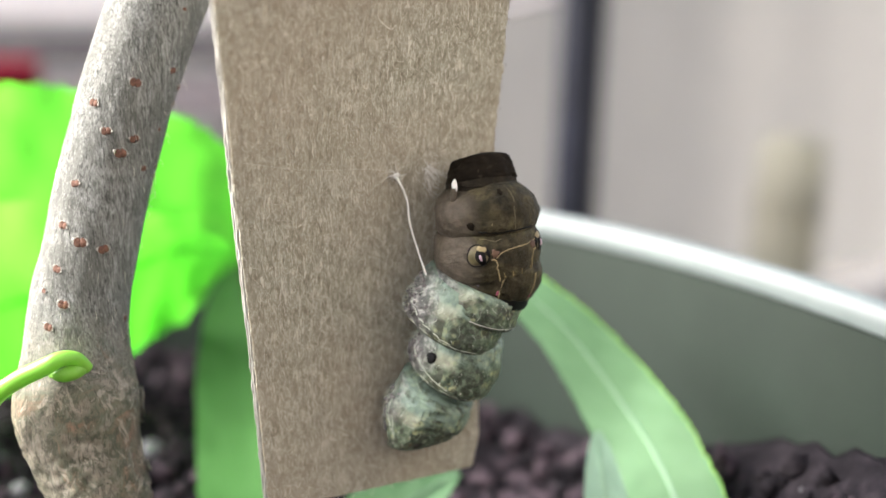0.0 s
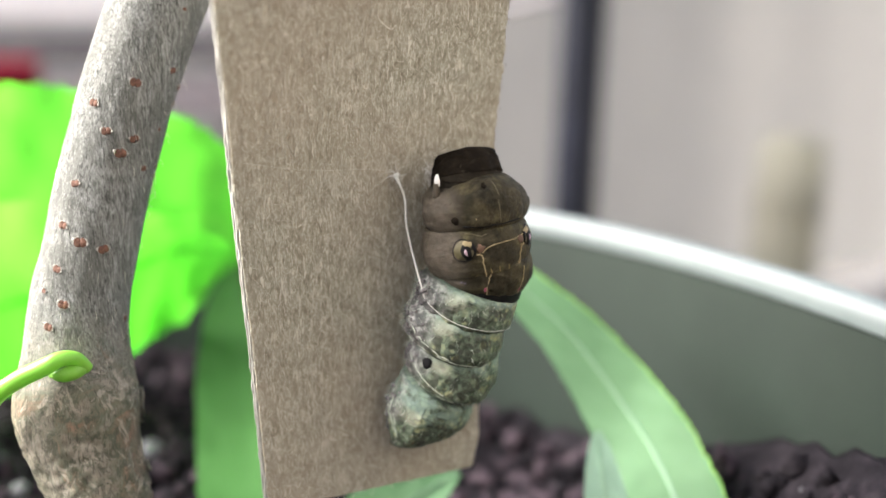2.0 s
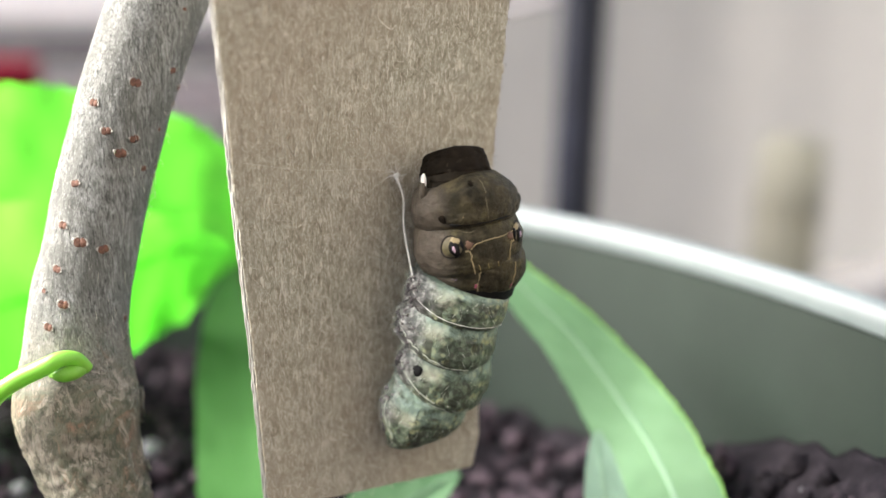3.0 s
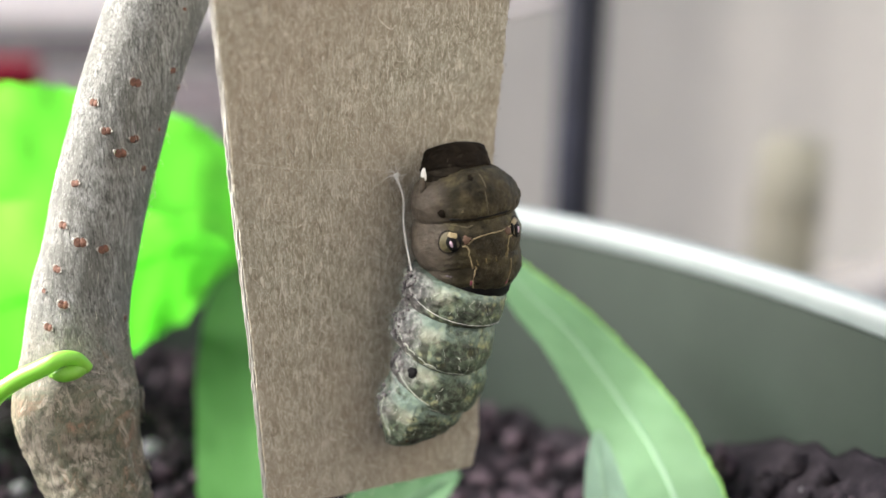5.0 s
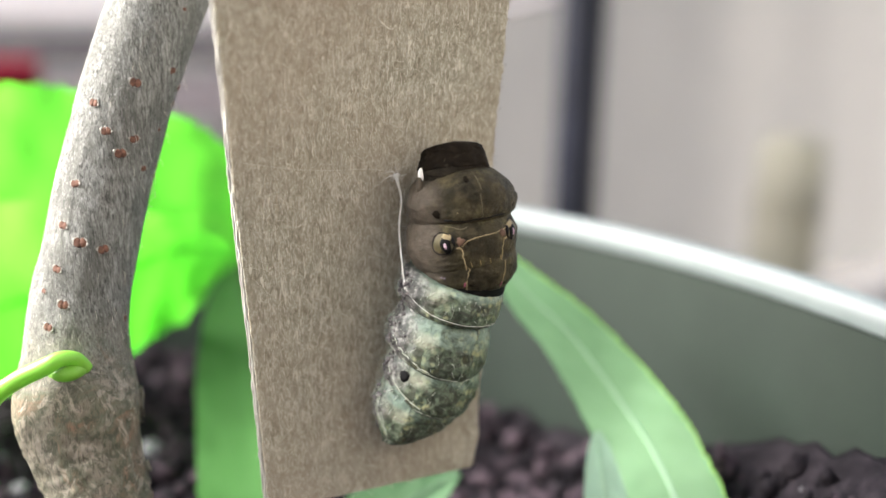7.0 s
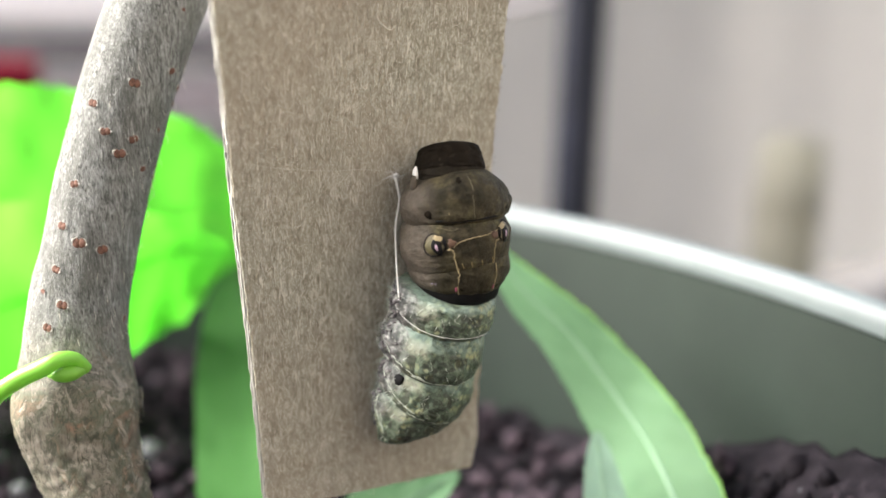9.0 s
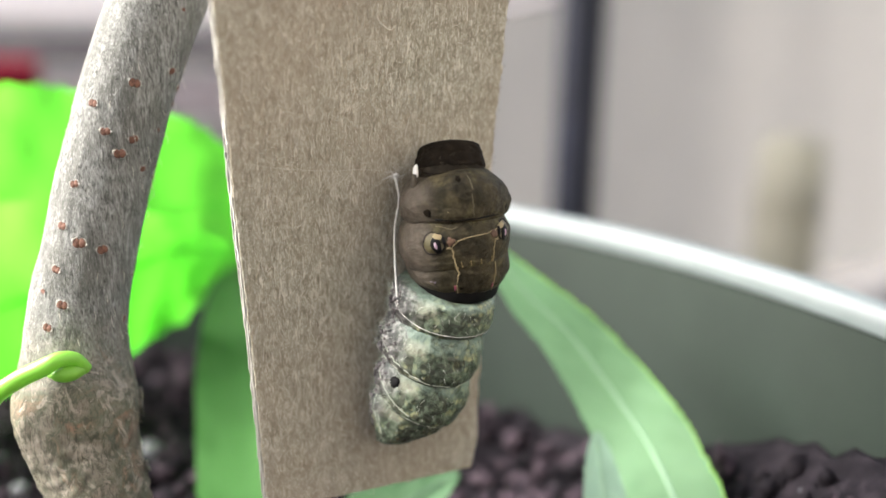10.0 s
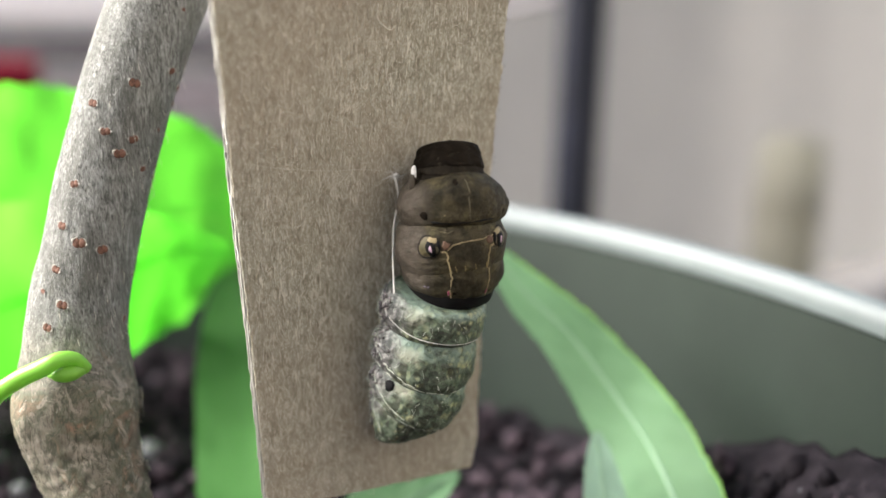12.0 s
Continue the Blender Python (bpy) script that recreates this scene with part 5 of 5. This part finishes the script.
    walk(BODY["t4"], [
        (0, pose(0.00269, -0.0066, 0.01046, 4, 13.1, 3.8)), (0.5, pose(0.00144, -0.0066, 0.01088, 4, 10.6, 0.9)),
        (1, pose(0.00218, -0.0066, 0.01114, 4, 9.7, 2.6)), (1.5, pose(0.00211, -0.0066, 0.01158, 4, 7.6, 1.9)),
        (2, pose(0.00130, -0.0066, 0.01139, 4, 7.1, 0.5)), (2.5, pose(0.00139, -0.0066, 0.01149, 4, 7.2, 0.9)),
        (3, pose(0.00026, -0.0066, 0.01205, 4, 5.9, -1.9)), (3.2, pose(0.00072, -0.0066, 0.01178, 4, 5.4, -0.8)),
        (4.8, pose(0.00028, -0.0066, 0.01248, 4, 5.4, -0.8)), (5, pose(-0.00037, -0.0066, 0.01257, 4, 5.4, -2.3)),
        (5.5, pose(0.00011, -0.0066, 0.01265, 4, 4.5, -1.5)), (6, pose(-0.00000, -0.0066, 0.01256, 4, 4.5, -1.6)),
        (6.5, pose(-0.00144, -0.0066, 0.01208, 4, 5.2, -4.3)), (7, pose(-0.00104, -0.0066, 0.01247, 4, 5.0, -3.7)),
        (7.2, pose(-0.00079, -0.0066, 0.01246, 4, 4.4, -3.0)), (8.8, pose(-0.00167, -0.0066, 0.01259, 4, 1.3, -5.1)),
        (9, pose(-0.00197, -0.0066, 0.01219, 4, 1.5, -5.5)), (9.5, pose(-0.00239, -0.0066, 0.01179, 4, 2.0, -5.8)),
        (10, pose(-0.00207, -0.0066, 0.01241, 4, 1.7, -5.6)), (10.5, pose(-0.00055, -0.0066, 0.01264, 4, 1.4, -2.5)),
        (11, pose(-0.00133, -0.0066, 0.01197, 4, 1.9, -3.8)), (11.5, pose(-0.00309, -0.0066, 0.01166, 4, 2.5, -6.8)),
        (12, pose(-0.00287, -0.0066, 0.01184, 4, 2.5, -6.6)),
    ])
    girdle_ring = [
        (0, pose(-0.00001, -0.0064, 0.00698, 5, 17.9, 5.1)), (0.5, pose(-0.00142, -0.0064, 0.00721, 5, 14.3, 2.5)),
        (1, pose(-0.00014, -0.0064, 0.00705, 5, 15.5, 4.0)), (1.5, pose(-0.00003, -0.0064, 0.00727, 5, 14.0, 3.5)),
        (2, pose(-0.00086, -0.0064, 0.00691, 5, 12.9, 2.2)), (2.5, pose(-0.00052, -0.0064, 0.00697, 5, 14.4, 2.5)),
        (3, pose(-0.00204, -0.0064, 0.00755, 5, 11.9, 0.0)), (3.2, pose(-0.00123, -0.0064, 0.00710, 5, 12.1, 1.0)),
        (4.8, pose(-0.00163, -0.0064, 0.00785, 5, 12.8, 1.0)), (5, pose(-0.00250, -0.0064, 0.00795, 5, 12.0, -0.3)),
        (5.5, pose(-0.00172, -0.0064, 0.00807, 5, 12.3, 0.5)), (6, pose(-0.00177, -0.0064, 0.00795, 5, 12.4, 0.4)),
        (6.5, pose(-0.00354, -0.0064, 0.00750, 5, 12.3, -2.0)), (7, pose(-0.00299, -0.0064, 0.00797, 5, 13.3, -1.5)),
        (7.2, pose(-0.00244, -0.0064, 0.00793, 5, 13.2, -0.8)), (8.8, pose(-0.00364, -0.0064, 0.00707, 5, 6.9, -2.7)),
        (9, pose(-0.00392, -0.0064, 0.00658, 5, 7.0, -3.1)), (9.5, pose(-0.00435, -0.0064, 0.00616, 5, 7.8, -3.4)),
        (10, pose(-0.00399, -0.0064, 0.00681, 5, 7.9, -3.2)), (10.5, pose(-0.00208, -0.0064, 0.00713, 5, 8.3, -0.5)),
        (11, pose(-0.00313, -0.0064, 0.00638, 5, 8.8, -1.6)), (11.5, pose(-0.00539, -0.0064, 0.00596, 5, 8.7, -4.2)),
        (12, pose(-0.00536, -0.0064, 0.00607, 5, 8.6, -4.1)),
    ]
    walk(BODY["a1"], girdle_ring)
    walk(LOOP, girdle_ring)
    walk(BODY["a2"], [
        (0, pose(-0.00235, -0.0062, 0.00525, 6, 19.1, 3.4)), (0.5, pose(-0.00307, -0.0062, 0.00469, 6, 14.0, 1.7)),
        (1, pose(-0.00210, -0.0062, 0.00405, 6, 17.0, 2.7)), (1.5, pose(-0.00190, -0.0062, 0.00366, 6, 15.7, 2.3)),
        (2, pose(-0.00236, -0.0062, 0.00349, 6, 13.9, 1.5)), (2.5, pose(-0.00240, -0.0062, 0.00306, 6, 17.0, 1.7)),
        (3, pose(-0.00349, -0.0062, 0.00324, 6, 13.1, 0.0)), (3.2, pose(-0.00276, -0.0062, 0.00260, 6, 14.0, 0.7)),
        (4.8, pose(-0.00318, -0.0062, 0.00262, 6, 15.2, 0.7)), (5, pose(-0.00402, -0.0062, 0.00282, 6, 13.8, -0.2)),
        (5.5, pose(-0.00351, -0.0062, 0.00256, 6, 15.3, 0.3)), (6, pose(-0.00353, -0.0062, 0.00233, 6, 15.5, 0.2)),
        (6.5, pose(-0.00492, -0.0062, 0.00211, 6, 14.4, -1.4)), (7, pose(-0.00474, -0.0062, 0.00207, 6, 16.6, -1.0)),
        (7.2, pose(-0.00427, -0.0062, 0.00182, 6, 16.9, -0.6)), (8.8, pose(-0.00537, -0.0062, 0.00189, 6, 11.8, -1.8)),
        (9, pose(-0.00543, -0.0062, 0.00170, 6, 11.7, -2.0)), (9.5, pose(-0.00596, -0.0062, 0.00171, 6, 13.3, -2.3)),
        (10, pose(-0.00571, -0.0062, 0.00155, 6, 13.5, -2.1)), (10.5, pose(-0.00445, -0.0062, 0.00117, 6, 15.0, -0.3)),
        (11, pose(-0.00503, -0.0062, 0.00076, 6, 15.0, -1.1)), (11.5, pose(-0.00655, -0.0062, 0.00080, 6, 13.3, -2.8)),
        (12, pose(-0.00652, -0.0062, 0.00077, 6, 12.9, -2.7)),
    ])
    walk(BODY["a3"], [
        (0, pose(-0.00221, -0.0058, -0.00119, 7, 18.5, 2.5)), (0.5, pose(-0.00268, -0.0058, -0.00173, 7, 15.0, 1.3)),
        (1, pose(-0.00240, -0.0058, -0.00187, 7, 18.6, 2.0)), (1.5, pose(-0.00252, -0.0058, -0.00199, 7, 18.9, 1.7)),
        (2, pose(-0.00264, -0.0058, -0.00173, 7, 17.4, 1.1)), (2.5, pose(-0.00310, -0.0058, -0.00239, 7, 19.2, 1.3)),
        (3, pose(-0.00380, -0.0058, -0.00241, 7, 15.7, 0.0)), (3.2, pose(-0.00314, -0.0058, -0.00308, 7, 18.0, 0.5)),
        (4.8, pose(-0.00368, -0.0058, -0.00292, 7, 18.2, 0.5)), (5, pose(-0.00453, -0.0058, -0.00254, 7, 16.0, -0.1)),
        (5.5, pose(-0.00431, -0.0058, -0.00280, 7, 18.3, 0.2)), (6, pose(-0.00433, -0.0058, -0.00284, 7, 18.8, 0.2)),
        (6.5, pose(-0.00539, -0.0058, -0.00269, 7, 15.5, -1.0)), (7, pose(-0.00563, -0.0058, -0.00296, 7, 17.7, -0.7)),
        (7.2, pose(-0.00526, -0.0058, -0.00330, 7, 19.7, -0.4)), (8.8, pose(-0.00641, -0.0058, -0.00350, 7, 19.5, -1.4)),
        (9, pose(-0.00628, -0.0058, -0.00340, 7, 19.4, -1.5)), (9.5, pose(-0.00695, -0.0058, -0.00301, 7, 19.1, -1.7)),
        (10, pose(-0.00692, -0.0058, -0.00374, 7, 20.7, -1.6)), (10.5, pose(-0.00644, -0.0058, -0.00449, 7, 26.9, -0.3)),
        (11, pose(-0.00666, -0.0058, -0.00443, 7, 25.4, -0.8)), (11.5, pose(-0.00755, -0.0058, -0.00390, 7, 19.8, -2.1)),
        (12, pose(-0.00758, -0.0058, -0.00404, 7, 20.2, -2.0)),
    ])
    walk(BODY["a4"], [
        (0, pose(-0.00636, -0.0048, -0.00897, 10, 21.8, 0.8)), (0.5, pose(-0.00647, -0.0048, -0.00873, 10, 18.7, 0.4)),
        (1, pose(-0.00610, -0.0048, -0.00873, 10, 19.7, 0.7)), (1.5, pose(-0.00591, -0.0048, -0.00862, 10, 19.6, 0.6)),
        (2, pose(-0.00599, -0.0048, -0.00862, 10, 19.2, 0.4)), (2.5, pose(-0.00627, -0.0048, -0.00861, 10, 18.2, 0.4)),
        (3, pose(-0.00664, -0.0048, -0.00849, 10, 15.9, 0.0)), (3.2, pose(-0.00628, -0.0048, -0.00875, 10, 19.4, 0.2)),
        (4.8, pose(-0.00658, -0.0048, -0.00811, 10, 17.6, 0.2)), (5, pose(-0.00693, -0.0048, -0.00793, 10, 14.9, -0.0)),
        (5.5, pose(-0.00678, -0.0048, -0.00789, 10, 17.1, 0.1)), (6, pose(-0.00678, -0.0048, -0.00778, 10, 17.4, 0.1)),
        (6.5, pose(-0.00736, -0.0048, -0.00755, 10, 12.1, -0.3)), (7, pose(-0.00745, -0.0048, -0.00760, 10, 13.2, -0.2)),
        (7.2, pose(-0.00721, -0.0048, -0.00778, 10, 17.4, -0.1)), (8.8, pose(-0.00775, -0.0048, -0.00753, 10, 17.6, -0.5)),
        (9, pose(-0.00770, -0.0048, -0.00756, 10, 18.2, -0.5)), (9.5, pose(-0.00805, -0.0048, -0.00746, 10, 14.4, -0.6)),
        (10, pose(-0.00796, -0.0048, -0.00750, 10, 17.2, -0.5)), (10.5, pose(-0.00748, -0.0048, -0.00777, 10, 28.0, -0.1)),
        (11, pose(-0.00759, -0.0048, -0.00772, 10, 25.1, -0.3)), (11.5, pose(-0.00807, -0.0048, -0.00743, 10, 17.4, -0.7)),
        (12, pose(-0.00806, -0.0048, -0.00740, 10, 18.8, -0.7)),
    ])
    walk(STRAND, [
        (0, pose(-0.00777, -0.0010, 0.02337, -23, -7.4, 0)), (0.5, pose(-0.00777, -0.0010, 0.02337, -23, -5.6, 0)),
        (1, pose(-0.00777, -0.0010, 0.02337, -23, -6.7, 0)), (1.5, pose(-0.00777, -0.0010, 0.02337, -23, -5.6, 0)),
        (2, pose(-0.00777, -0.0010, 0.02337, -23, -2.3, 0)), (2.5, pose(-0.00777, -0.0010, 0.02337, -23, -0.4, 0)),
        (3, pose(-0.00777, -0.0010, 0.02337, -23, 1.5, 0)), (3.2, pose(-0.00777, -0.0010, 0.02337, -23, 0.3, 0)),
        (4.8, pose(-0.00777, -0.0010, 0.02337, -23, -0.1, 0)), (5, pose(-0.00777, -0.0010, 0.02337, -23, 1.5, 0)),
        (5.5, pose(-0.00777, -0.0010, 0.02337, -23, -0.4, 0)), (6, pose(-0.00777, -0.0010, 0.02337, -23, -0.1, 0)),
        (6.5, pose(-0.00777, -0.0010, 0.02337, -23, 8.6, 0)), (7, pose(-0.00777, -0.0010, 0.02337, -23, 7.5, 0)),
        (7.2, pose(-0.00777, -0.0010, 0.02337, -23, 6.4, 0)), (8.8, pose(-0.00777, -0.0010, 0.02337, -23, 10.5, 0)),
        (9, pose(-0.00777, -0.0010, 0.02337, -23, 11.3, 0)), (9.5, pose(-0.00777, -0.0010, 0.02337, -23, 12.8, 0)),
        (10, pose(-0.00777, -0.0010, 0.02337, -23, 12.4, 0)), (10.5, pose(-0.00777, -0.0010, 0.02337, -23, 5.6, 0)),
        (11, pose(-0.00777, -0.0010, 0.02337, -23, 9.8, 0)), (11.5, pose(-0.00777, -0.0010, 0.02337, -23, 14.3, 0)),
        (12, pose(-0.00777, -0.0010, 0.02337, -23, 13.9, 0)),
    ])


motions()
